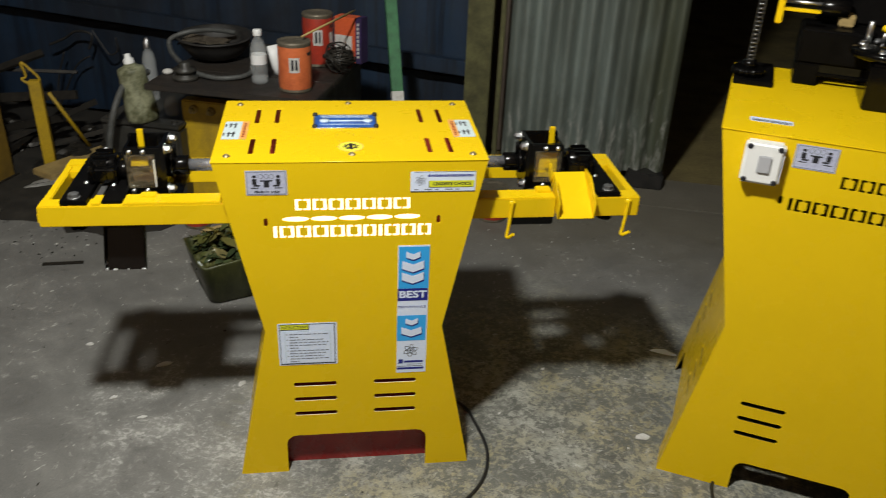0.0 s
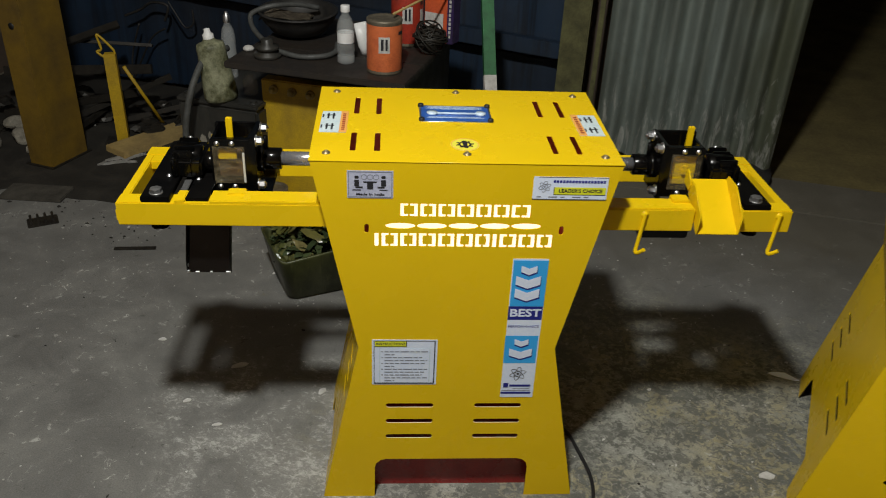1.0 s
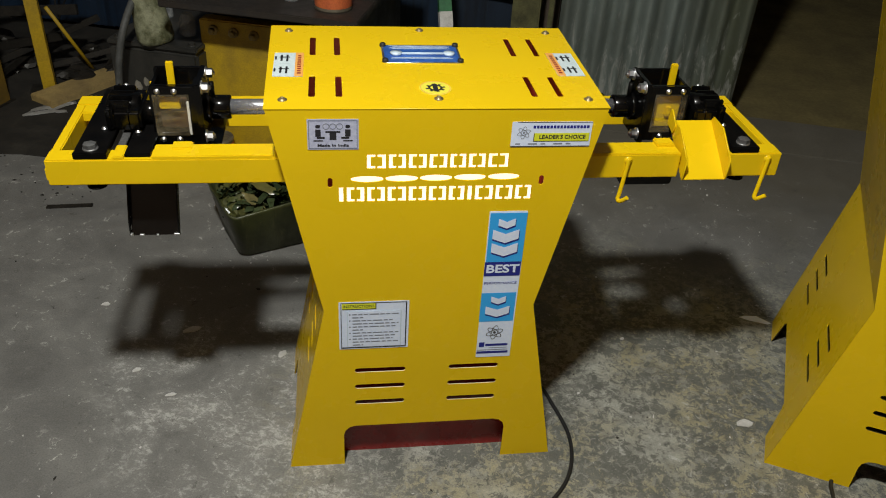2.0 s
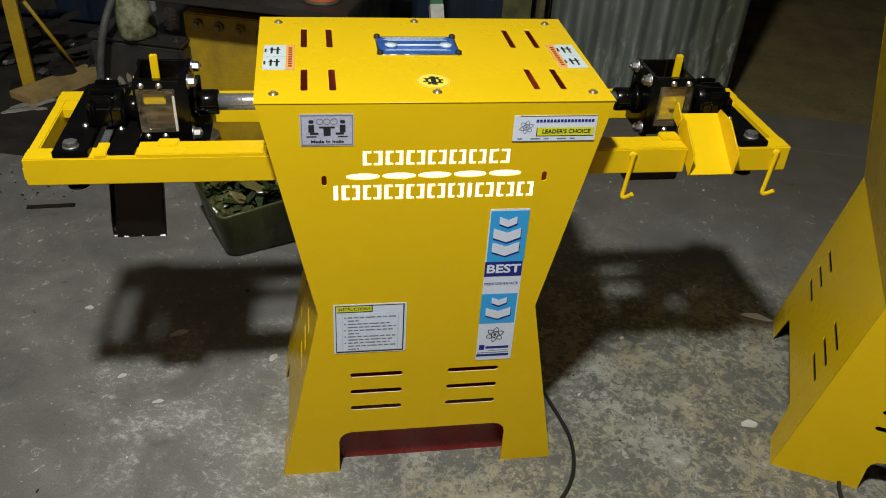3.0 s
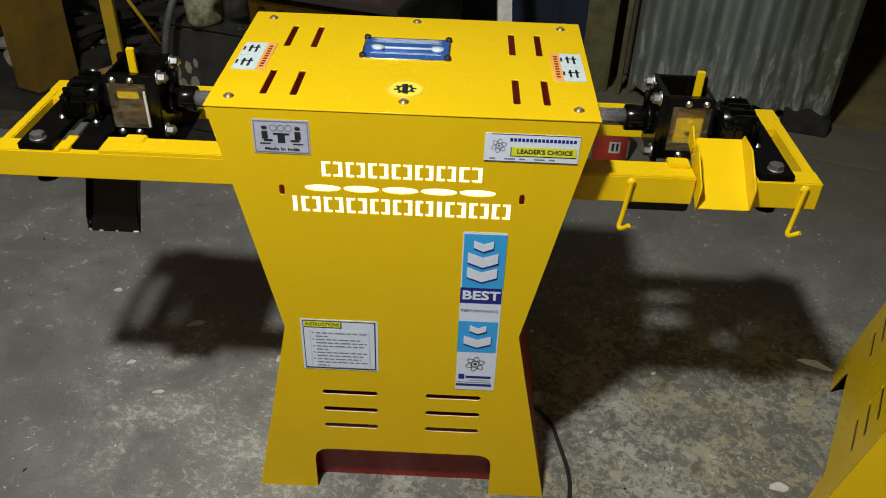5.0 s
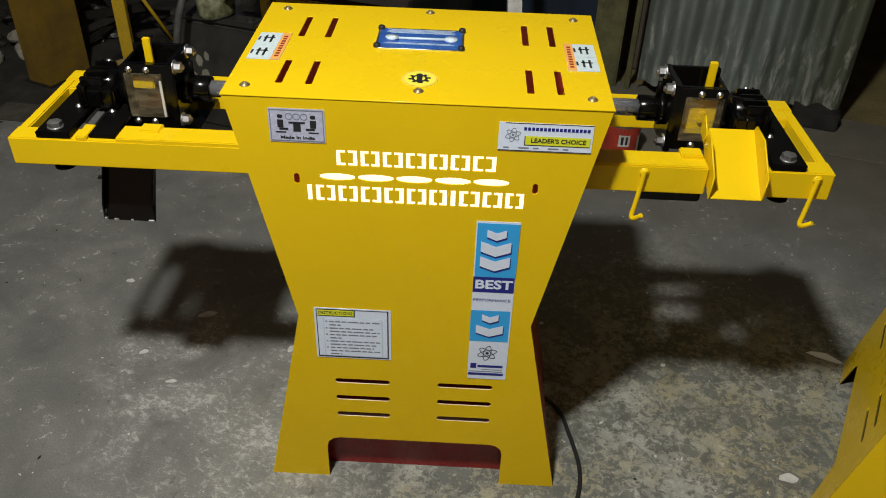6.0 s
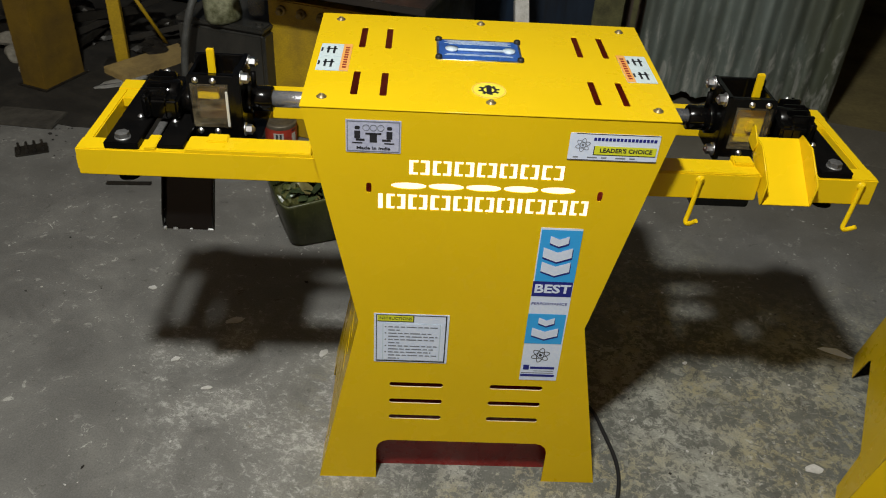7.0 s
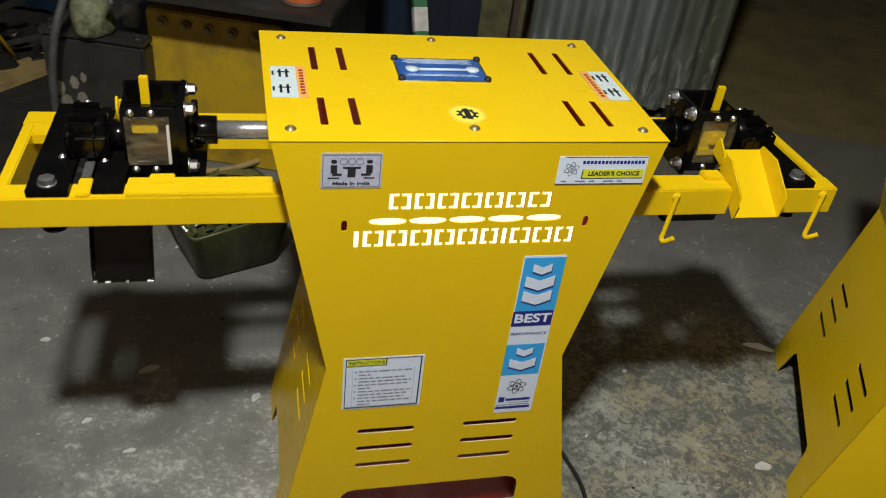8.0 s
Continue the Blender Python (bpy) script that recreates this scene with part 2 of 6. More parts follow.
def clear(name, color, rough=0.05, ior=1.45, haze=0.0):
    m = material(name, color, rough)
    b = m.node_tree.nodes["Principled BSDF"]
    b.inputs["Transmission Weight"].default_value = 1.0 - haze
    b.inputs["IOR"].default_value = ior
    return m


def turned_steel():
    """Bright steel with fine lathe grooves round the shaft."""
    m = material("turned_steel", (0.80, 0.81, 0.86), 0.2, 0.85)
    rings = noise_at(m, coords(m, (1400, 3, 3)), 1.0, 3, 0.7)
    stain = noise_at(m, coords(m), 22, 5, 0.65)
    c = ramp(m, stain, [(0.35, (0.84, 0.85, 0.90)), (0.7, (0.62, 0.62, 0.66))])
    return finish(m, c, ramp(m, stain, [(0.3, g(0.16)), (0.7, g(0.30))]), rings, 0.55, 0.0006)


def smeared_acrylic():
    """Clear plastic with brown oil smears wiped across it."""
    m = material("smeared_acrylic", (0.20, 0.155, 0.09), 0.12)
    wipe = noise_at(m, coords(m, (16, 16, 48)), 1.0, 5, 0.65, 0.8)
    a = ramp(m, wipe, [(0.30, g(0.10)), (0.72, g(0.44))])
    link(m, a, m.node_tree.nodes["Principled BSDF"].inputs["Alpha"])
    return finish(m, ramp(m, wipe, [(0.35, (0.13, 0.10, 0.055)), (0.7, (0.26, 0.22, 0.14))]), ramp(m, wipe, [(0.3, g(0.08)), (0.7, g(0.35))]))


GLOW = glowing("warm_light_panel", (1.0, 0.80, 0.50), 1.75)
BRASS = worn("dull_brass_screw", (0.34, 0.27, 0.14), (0.15, 0.11, 0.05), 0.45, 0.6, scale=60)
BULB = glowing("bulb_glow", (1.0, 0.97, 0.9), 20.0)
LIT_CUT_EDGE = material("lit_cut_edge", (0.72, 0.52, 0.34), 0.4)
SHAFT = turned_steel()
LIT_PLASTIC_EDGE = material("lit_plastic_edge", (0.62, 0.61, 0.56), 0.3)
ACRYLIC = smeared_acrylic()
RED_GLOSS = worn("dark_red_enamel", (0.27, 0.018, 0.016), (0.20, 0.013, 0.012), 0.25, bump=0.05)
CHAIN = worn("oily_chain_steel", (0.16, 0.155, 0.15), (0.05, 0.048, 0.045), 0.3, 0.8, scale=50)
TABLE_WOOD = worn("oily_dark_wood", (0.026, 0.020, 0.015), (0.011, 0.009, 0.008), 0.6, scale=12)
TIN_ORANGE = worn("orange_tin_label", (0.66, 0.165, 0.055), (0.46, 0.10, 0.035), 0.4, scale=16)
TIN_RED = worn("red_tin_label", (0.42, 0.04, 0.02), (0.24, 0.03, 0.02), 0.4, scale=16)
TIN_LID = worn("dirty_tin_lid", (0.22, 0.19, 0.14), (0.10, 0.085, 0.06), 0.5, 0.5, scale=25)
CARTON = worn("orange_carton", (0.60, 0.10, 0.03), (0.48, 0.08, 0.03), 0.55, scale=8)
PURPLE = worn("dark_purple_carton", (0.035, 0.018, 0.09), (0.025, 0.015, 0.05), 0.5)
PAPER = worn("dirty_paper", (0.58, 0.57, 0.55), (0.42, 0.41, 0.38), 0.8, scale=20)
SOOT_AND_SHADE = worn("soot_and_shade_black", (0.012, 0.012, 0.012), (0.028, 0.025, 0.022), 0.5, scale=14)
RAG = worn("grey_brown_rag", (0.17, 0.14, 0.10), (0.07, 0.055, 0.04), 0.85, scale=25)
HOSE = worn("grey_hose", (0.075, 0.078, 0.075), (0.04, 0.04, 0.037), 0.6, scale=30)
JUG = worn("grimy_plastic", (0.26, 0.265, 0.170), (0.060, 0.062, 0.025), 0.5, scale=16, spread=(0.4, 0.62))
GREEN = worn("green_painted_bar", (0.025, 0.15, 0.05), (0.018, 0.09, 0.035), 0.5, scale=20)
DIRTY_YELLOW = worn("grimy_yellow_paint", (0.47, 0.305, 0.012), (0.22, 0.142, 0.02), 0.5, scale=6, spread=(0.46, 0.74))
COLUMN_PAINT = worn("sooty_yellow_paint", (0.175, 0.105, 0.010), (0.075, 0.046, 0.010), 0.6, scale=5, spread=(0.40, 0.70))
GREASE = worn("greasy_black_iron", (0.020, 0.020, 0.018), (0.040, 0.037, 0.031), 0.42, scale=11)
# yellow darkened to carry the shade inside the press
SHADED_INNER_PAINT = worn("shaded_inner_paint", (0.20, 0.13, 0.01), (0.10, 0.065, 0.01), 0.6)
BOLT_PAINT = worn("dusty_olive_yellow_paint", (0.40, 0.30, 0.10), (0.16, 0.115, 0.045), 0.65, scale=9, spread=(0.38, 0.68))
MUD = worn("muddy_slab", (0.070, 0.064, 0.052), (0.034, 0.030, 0.024), 0.85, scale=16, bump=0.5)
PLANK = worn("pale_plank", (0.42, 0.30, 0.11), (0.24, 0.17, 0.07), 0.75, scale=9)
SCRAP = worn("rusty_scrap", (0.036, 0.032, 0.026), (0.012, 0.010, 0.008), 0.45, 0.3, scale=20)
RUBBLE = worn("pale_rubble", (0.27, 0.25, 0.205), (0.12, 0.108, 0.085), 0.9, scale=18, bump=0.5)
BUCKET = streaked("mossy_green_plastic", (0.066, 0.072, 0.024), (0.026, 0.030, 0.012), (0.12, 0.125, 0.05), 0.42, 0.0, 7.0)
LEAF = leaf_green()
MOSS = worn("yellow_green_moss", (0.095, 0.095, 0.018), (0.035, 0.038, 0.010), 0.7, scale=26, bump=0.5, fine=120)
GLASS = material("clear_plastic", (0.75, 0.78, 0.78), 0.06)
GLASS.node_tree.nodes["Principled BSDF"].inputs["Alpha"].default_value = 0.2
OLIVE_GLASS = clear("greenish_bottle", (0.55, 0.62, 0.42), 0.08, 1.45)
CAP = worn("white_cap", (0.80, 0.80, 0.80), (0.70, 0.70, 0.68), 0.4)
DIRT = worn("oily_black_earth", (0.015, 0.013, 0.010), (0.036, 0.031, 0.023), 0.85, scale=7, spread=(0.45, 0.75), bump=0.6, fine=70)


# building blocks -------------------------------------------------------
def part(name, bm, mats, parent=None, label=""):
    """Links a bmesh (or mesh) as one mesh object, under a thing or a part."""
    if isinstance(bm, bmesh.types.BMesh):
        me = bpy.data.meshes.new(name)
        bm.to_mesh(me)
        bm.free()
    else:
        me = bm
    for m in mats if isinstance(mats, (list, tuple)) else [mats]:
        me.materials.append(m)
    ob = new(name, me)
    if parent is not None:
        ob.parent = parent
    if label:
        ob["label"] = label
    return ob


def thing(name, m=None, label="", category="", group="", kind=""):
    ob = new(name)
    ob.empty_display_size = 0.1
    if m is not None:
        ob.matrix_world = m
    return tagged(ob, label, category, group, kind)


def add(bm, other, m=None):
    """Joins a second bmesh into bm."""
    if m is not None:
        other.transform(m)
    me = bpy.data.meshes.new("tmp")
    other.to_mesh(me)
    other.free()
    bm.from_mesh(me)
    bpy.data.meshes.remove(me)
    return bm


def box(x0, x1, y0, y1, z0, z1, bevel=0.0, seg=2):
    bm = bmesh.new()
    bmesh.ops.create_cube(bm, size=1)
    bm.transform(Matrix.Translation(((x0 + x1) / 2, (y0 + y1) / 2, (z0 + z1) / 2)) @ Matrix.Diagonal((abs(x1 - x0), abs(y1 - y0), abs(z1 - z0), 1)))
    if bevel:
        bmesh.ops.bevel(bm, geom=bm.edges[:], offset=bevel, segments=seg, affect="EDGES")
    return bm


def lathe(profile, seg=32, smooth=True):
    """A turned shape round z from (radius, height) pairs."""
    bm = bmesh.new()
    rings = []
    for r, z in profile:
        if r < 1e-6:
            rings.append([bm.verts.new((0, 0, z))])
        else:
            rings.append([bm.verts.new((r * math.cos(2 * math.pi * i / seg), r * math.sin(2 * math.pi * i / seg), z)) for i in range(seg)])
    for a, b in zip(rings, rings[1:]):
        for i in range(seg):
            j = (i + 1) % seg
            if len(a) == 1 and len(b) == 1:
                continue
            if len(a) == 1:
                f = bm.faces.new((a[0], b[j], b[i]))
            elif len(b) == 1:
                f = bm.faces.new((a[i], a[j], b[0]))
            else:
                f = bm.faces.new((a[i], a[j], b[j], b[i]))
            f.smooth = smooth
    bmesh.ops.recalc_face_normals(bm, faces=bm.faces[:])
    return bm


def rod(a, b, r, seg=20, bevel=0.0):
    """A round bar from a to b."""
    a, b = Vector(a), Vector(b)
    d = (b - a).length
    e = min(bevel, r * 0.5)
    prof = [(0, 0), (r, 0), (r, d), (0, d)] if not e else [(0, 0), (r - e, 0), (r, e), (r, d - e), (r - e, d), (0, d)]
    bm = lathe(prof, seg)
    bm.transform(Matrix.Translation(a) @ (b - a).to_track_quat("Z", "Y").to_matrix().to_4x4())
    return bm


def tube(points, r, seg=10, closed=False):
    """A hose through the points, smoothed."""
    pts = [Vector(p) for p in points]
    fine = []
    n = len(pts)
    for i in range(n if closed else n - 1):
        p0, p1, p2, p3 = (pts[(i - 1) % n], pts[i], pts[(i + 1) % n], pts[(i + 2) % n]) if closed else (pts[max(i - 1, 0)], pts[i], pts[i + 1], pts[min(i + 2, n - 1)])
        for k in range(8):
            t = k / 8
            fine.append(0.5 * ((2 * p1) + (p2 - p0) * t + (2 * p0 - 5 * p1 + 4 * p2 - p3) * t * t + (3 * p1 - p0 - 3 * p2 + p3) * t ** 3))
    if not closed:
        fine.append(pts[-1])
    bm = bmesh.new()
    rings = []
    up = Vector((0.13, 0.21, 0.97))
    for i, p in enumerate(fine):
        d = (fine[(i + 1) % len(fine)] - fine[i - 1]) if closed or 0 < i < len(fine) - 1 else (fine[1] - fine[0] if i == 0 else fine[-1] - fine[-2])
        d.normalize()
        s = d.cross(up).normalized()
        up = s.cross(d).normalized()
        rings.append([bm.verts.new(p + r * (math.cos(2 * math.pi * k / seg) * s + math.sin(2 * math.pi * k / seg) * up)) for k in range(seg)])
    pairs = list(zip(rings, rings[1:])) + ([(rings[-1], rings[0])] if closed else [])
    for a, b in pairs:
        for k in range(seg):
            f = bm.faces.new((a[k], a[(k + 1) % seg], b[(k + 1) % seg], b[k]))
            f.smooth = True
    if not closed:
        bm.faces.new(rings[0][::-1])
        bm.faces.new(rings[-1])
    bmesh.ops.recalc_face_normals(bm, faces=bm.faces[:])
    return bm


def from_curve(data):
    ob = bpy.data.objects.new("tmp", data)
    scene.collection.objects.link(ob)
    me = bpy.data.meshes.new_from_object(ob.evaluated_get(bpy.context.evaluated_depsgraph_get()))
    bpy.data.objects.remove(ob)
    bpy.data.curves.remove(data)
    bm = bmesh.new()
    bm.from_mesh(me)
    bpy.data.meshes.remove(me)
    return bm


def plate(outline, holes=(), thick=0.002, m=None):
    """A sheet cut to an outline, with holes, in the xy plane."""
    cu = bpy.data.curves.new("tmp", "CURVE")
    cu.dimensions, cu.fill_mode, cu.extrude = "2D", "BOTH", thick / 2
    for ring in (outline, *holes):
        sp = cu.splines.new("POLY")
        sp.points.add(len(ring) - 1)
        for p, (x, y) in zip(sp.points, ring):
            p.co = (x, y, 0, 1)
        sp.use_cyclic_u = True
    bm = from_curve(cu)
    bmesh.ops.remove_doubles(bm, verts=bm.verts[:], dist=1e-6)
    if m is not None:
        bm.transform(m)
    return bm


def writing(text, height, m, thick=0.0004, width=None, bold=0.0):
    """Words in the built-in font, centred, as a flat mesh; width squeezes them to a length."""
    cu = bpy.data.curves.new("tmp", "FONT")
    cu.body, cu.size, cu.extrude = text, height / 0.7, thick / 2
    cu.offset = bold * cu.size
    cu.align_x, cu.align_y, cu.resolution_u = "CENTER", "CENTER", 3
    bm = from_curve(cu)
    if width:
        xs = [v.co.x for v in bm.verts]
        bm.transform(Matrix.Diagonal((width / (max(xs) - min(xs)), 1, 1, 1)))
    bm.transform(m)
    return bm


def rect(x0, x1, y0, y1, r=0.0, n=4):
    """A rectangle's outline, its corners rounded."""
    if not r:
        return [(x0, y0), (x1, y0), (x1, y1), (x0, y1)]
    out = []
    for cx, cy, a in ((x1 - r, y0 + r, -90), (x1 - r, y1 - r, 0), (x0 + r, y1 - r, 90), (x0 + r, y0 + r, 180)):
        out += [(cx + r * math.cos(radians(a + 90 * k / n)), cy + r * math.sin(radians(a + 90 * k / n))) for k in range(n + 1)]
    return out


def oval(cx, cy, a, b, n=24, turn=0.0):
    c, s = math.cos(radians(turn)), math.sin(radians(turn))
    return [(cx + a * math.cos(2 * math.pi * k / n) * c - b * math.sin(2 * math.pi * k / n) * s, cy + a * math.cos(2 * math.pi * k / n) * s + b * math.sin(2 * math.pi * k / n) * c) for k in range(n)]


def lens(x0, x1, y, h, n=10):
    """A pointed dash, blunt at its ends."""
    def half(t):
        return h / 2 * (0.35 + 0.65 * math.sin(math.pi * t) ** 0.6)
    top = [(x0 + (x1 - x0) * k / n, y + half(k / n)) for k in range(n + 1)]
    return top[::-1] + [(x, 2 * y - yy) for x, yy in top]


def hexbolt(r, h, m, washer=1.35):
    """A hexagon head with a chamfer, its axis along z."""
    bm = bmesh.new()
    bmesh.ops.create_cone(bm, cap_ends=True, segments=6, radius1=r, radius2=r, depth=h)
    bm.transform(Matrix.Translation((0, 0, h / 2)))
    add(bm, lathe([(r * washer, -0.001), (r * washer, 0.001), (r * 0.6, 0.001)], 20))
    add(bm, lathe([(0, h * 1.14), (r * 0.55, h * 1.14), (r * 0.82, h)], 20))
    bm.transform(m)
    return bm


FRONT = Matrix.Rotation(radians(90), 4, "X")      # sheet drawn as (x, z), seen from -y


def front_at(y):
    return Matrix.Translation((0, y, 0)) @ FRONT


def flat_at(z):
    return Matrix.Translation((0, 0, z))


def blocks(x0, x1, y0, y1, widths):
    """A row of plain stencil signs: a single stroke where narrow, a pair of facing brackets where wide."""
    gap = 0.17
    k = (x1 - x0) / (sum(widths) + gap * (len(widths) - 1))
    t = (y1 - y0) * 0.235
    x, out = x0, []
    for i, w in enumerate(widths):
        a, b = x, x + w * k
        if w < 0.5:
            out.append(rect((a + b) / 2 - t * 0.55, (a + b) / 2 + t * 0.55, y0, y1))
        else:
            c, e = (a + b) / 2, t * 0.30
            out.append([(a, y0), (c - e, y0), (c - e, y0 + t * 0.8), (a + t, y0 + t * 0.8), (a + t, y1 - t * 0.8), (c - e, y1 - t * 0.8), (c - e, y1), (a, y1)])
            out.append([(b, y0), (b, y1), (c + e, y1), (c + e, y1 - t * 0.8), (b - t, y1 - t * 0.8), (b - t, y0 + t * 0.8), (c + e, y0 + t * 0.8), (c + e, y0)])
        x = b + gap * k
    return out


UPPER_ROW = (1.05, 0.95, 1.0, 1.0, 0.9, 0.95, 1.15)
LOWER_ROW = (0.3, 1.0, 1.0, 1.05, 1.0, 1.0, 0.9, 0.3, 1.05, 1.0, 0.95)


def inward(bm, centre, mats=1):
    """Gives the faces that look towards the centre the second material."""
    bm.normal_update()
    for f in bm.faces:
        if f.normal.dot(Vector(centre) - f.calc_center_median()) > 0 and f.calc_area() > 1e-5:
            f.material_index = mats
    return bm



# ground and walls ------------------------------------------------------
TURN = radians(-18)
BX, BY = 1.6, 3.755          # the loose end of the corrugated sheet


def hall(x, y, z=0.0):
    """A pose in the hall's own axes: x along the back wall, y through it, from the sheet's free end."""
    return Matrix.Translation((BX, BY, 0)) @ Matrix.Rotation(TURN, 4, "Z") @ Matrix.Translation((x, y, z))


def ground():
    bm = bmesh.new()
    c = [bm.verts.new(p) for p in ((-60, -60, -0.03), (60, -60, -0.03), (60, 60, -0.03), (-60, 60, -0.03))]
    bm.faces.new(c)
    ob = part("ground", bm, SOIL)
    tagged(ob, "dusty brown earth ground outside the shed", "ground", kind="structure")
    slab = part("floor", box(-4.2, 4.5, -6.5, -0.270, -0.2, 0.0, 0.004), CONCRETE)
    slab.matrix_world = hall(0, 0)
    tagged(slab, "worn grey concrete floor with flaking pale paint", "floor", kind="structure")
    sill = part("floor_sill", box(-4.2, 4.5, -0.247, 0.10, -0.2, -0.006, 0.004), CONCRETE)
    sill.matrix_world = hall(0, 0)
    tagged(sill, "concrete strip along the edge of the floor", "floor", kind="structure")
    joint = part("floor_joint", box(-4.2, 4.5, -0.2695, -0.2475, -0.2, -0.012), SOOT_AND_SHADE)
    joint.matrix_world = hall(0, 0)
    tagged(joint, "black open joint along the edge of the floor", "floor", kind="structure")


def dirt_patch():
    """Trodden dark earth over the slab, along the back wall."""
    rnd = random.Random(4)
    ring = [(-4.15, 0.18), (-4.15, -1.20)]
    edge = []
    x = -4.0
    while x < -1.15:
        ring.append((x, -1.20 + 0.10 * noise.noise((x * 2.1, 0.3, 0)) + 0.035 * rnd.uniform(-1, 1) + max(0.0, (x + 2.3) * 1.05)))
        if x < -2.35:
            edge.append(ring[-1])
        x += 0.06
    ring += [(-1.12, 0.0), (-1.12, 0.18)]
    ob = part("oily_ground", plate(ring, [], 0.006, flat_at(0.0015)), DIRT)
    ob.matrix_world = hall(0, 0)
    tagged(ob, "dark oily trodden earth along the back wall", "ground", kind="structure")
    bm = bmesh.new()
    for k in range(190):
        x, y = rnd.choice(edge)
        r = rnd.choice((0.002, 0.003, 0.004, 0.005, 0.009)) * rnd.uniform(0.7, 1.3)
        x, y = x + rnd.uniform(-0.06, 0.06), y + 0.04 - 0.30 * rnd.random() ** 1.6
        base = [(x + r * rnd.uniform(0.6, 1.3) * math.cos(q), y + r * rnd.uniform(0.4, 1.0) * math.sin(q)) for q in [i * math.tau / 6 for i in range(6)]]
        top = bm.verts.new((x + 0.2 * r, y, 0.001 + r * rnd.uniform(0.15, 0.5) + 0.002))
        foot = [bm.verts.new((px, py, 0.0004)) for px, py in base]
        for i in range(6):
            bm.faces.new((foot[i], foot[(i + 1) % 6], top))
    crumbs = part("earth_crumbs", bm, DIRT)
    crumbs.matrix_world = hall(0, 0)
    tagged(crumbs, "dark earth crumbs trodden over the edge of the concrete", "dirt", kind="stuff")


def ridged(x0, x1, z0, z1, pitch, depth, mat, name, m, ragged=0.0, steps=14, low_tilt=0.0, high_tilt=0.0):
    """A corrugated sheet with thickness; the tilts slope its lower and upper edges."""
    n = max(2, int((x1 - x0) / pitch * steps))
    bm = bmesh.new()
    rows = []
    rnd = random.Random(5)
    for side in (0, 1):
        lo, hi = [], []
        for i in range(n + 1):
            x = x0 + (x1 - x0) * i / n
            y = depth * math.sin(2 * math.pi * (x - x0) / pitch) + side * 0.0012
            lo.append(bm.verts.new((x, y, z0 + low_tilt * (x - x1) + ragged * rnd.random() * (0.4 + 0.6 * noise.noise((x * 6, 0, 0))))))
            hi.append(bm.verts.new((x, y, z1 + high_tilt * (x - x1) + (0.016 * noise.noise((x * 7, 2, 0)) if high_tilt else 0.0))))
        rows.append((lo, hi))
    for (lo, hi), flip in zip(rows, (False, True)):
        for i in range(n):
            v = (lo[i], lo[i + 1], hi[i + 1], hi[i])
            f = bm.faces.new(v[::-1] if flip else v)
            f.smooth = True
    (a, b), (c, d) = rows
    for i in range(n):
        bm.faces.new((a[i + 1], a[i], c[i], c[i + 1]))
        bm.faces.new((b[i], b[i + 1], d[i + 1], d[i]))
    bm.faces.new((a[0], b[0], d[0], c[0]))
    bm.faces.new((b[n], a[n], c[n], d[n]))
    for e in bm.edges:                        # crisp cut edges round the smooth ridges
        if len({q.smooth for q in e.link_faces}) > 1:
            e.smooth = False
    ob = part(name, bm, mat)
    ob.matrix_world = m
    return ob


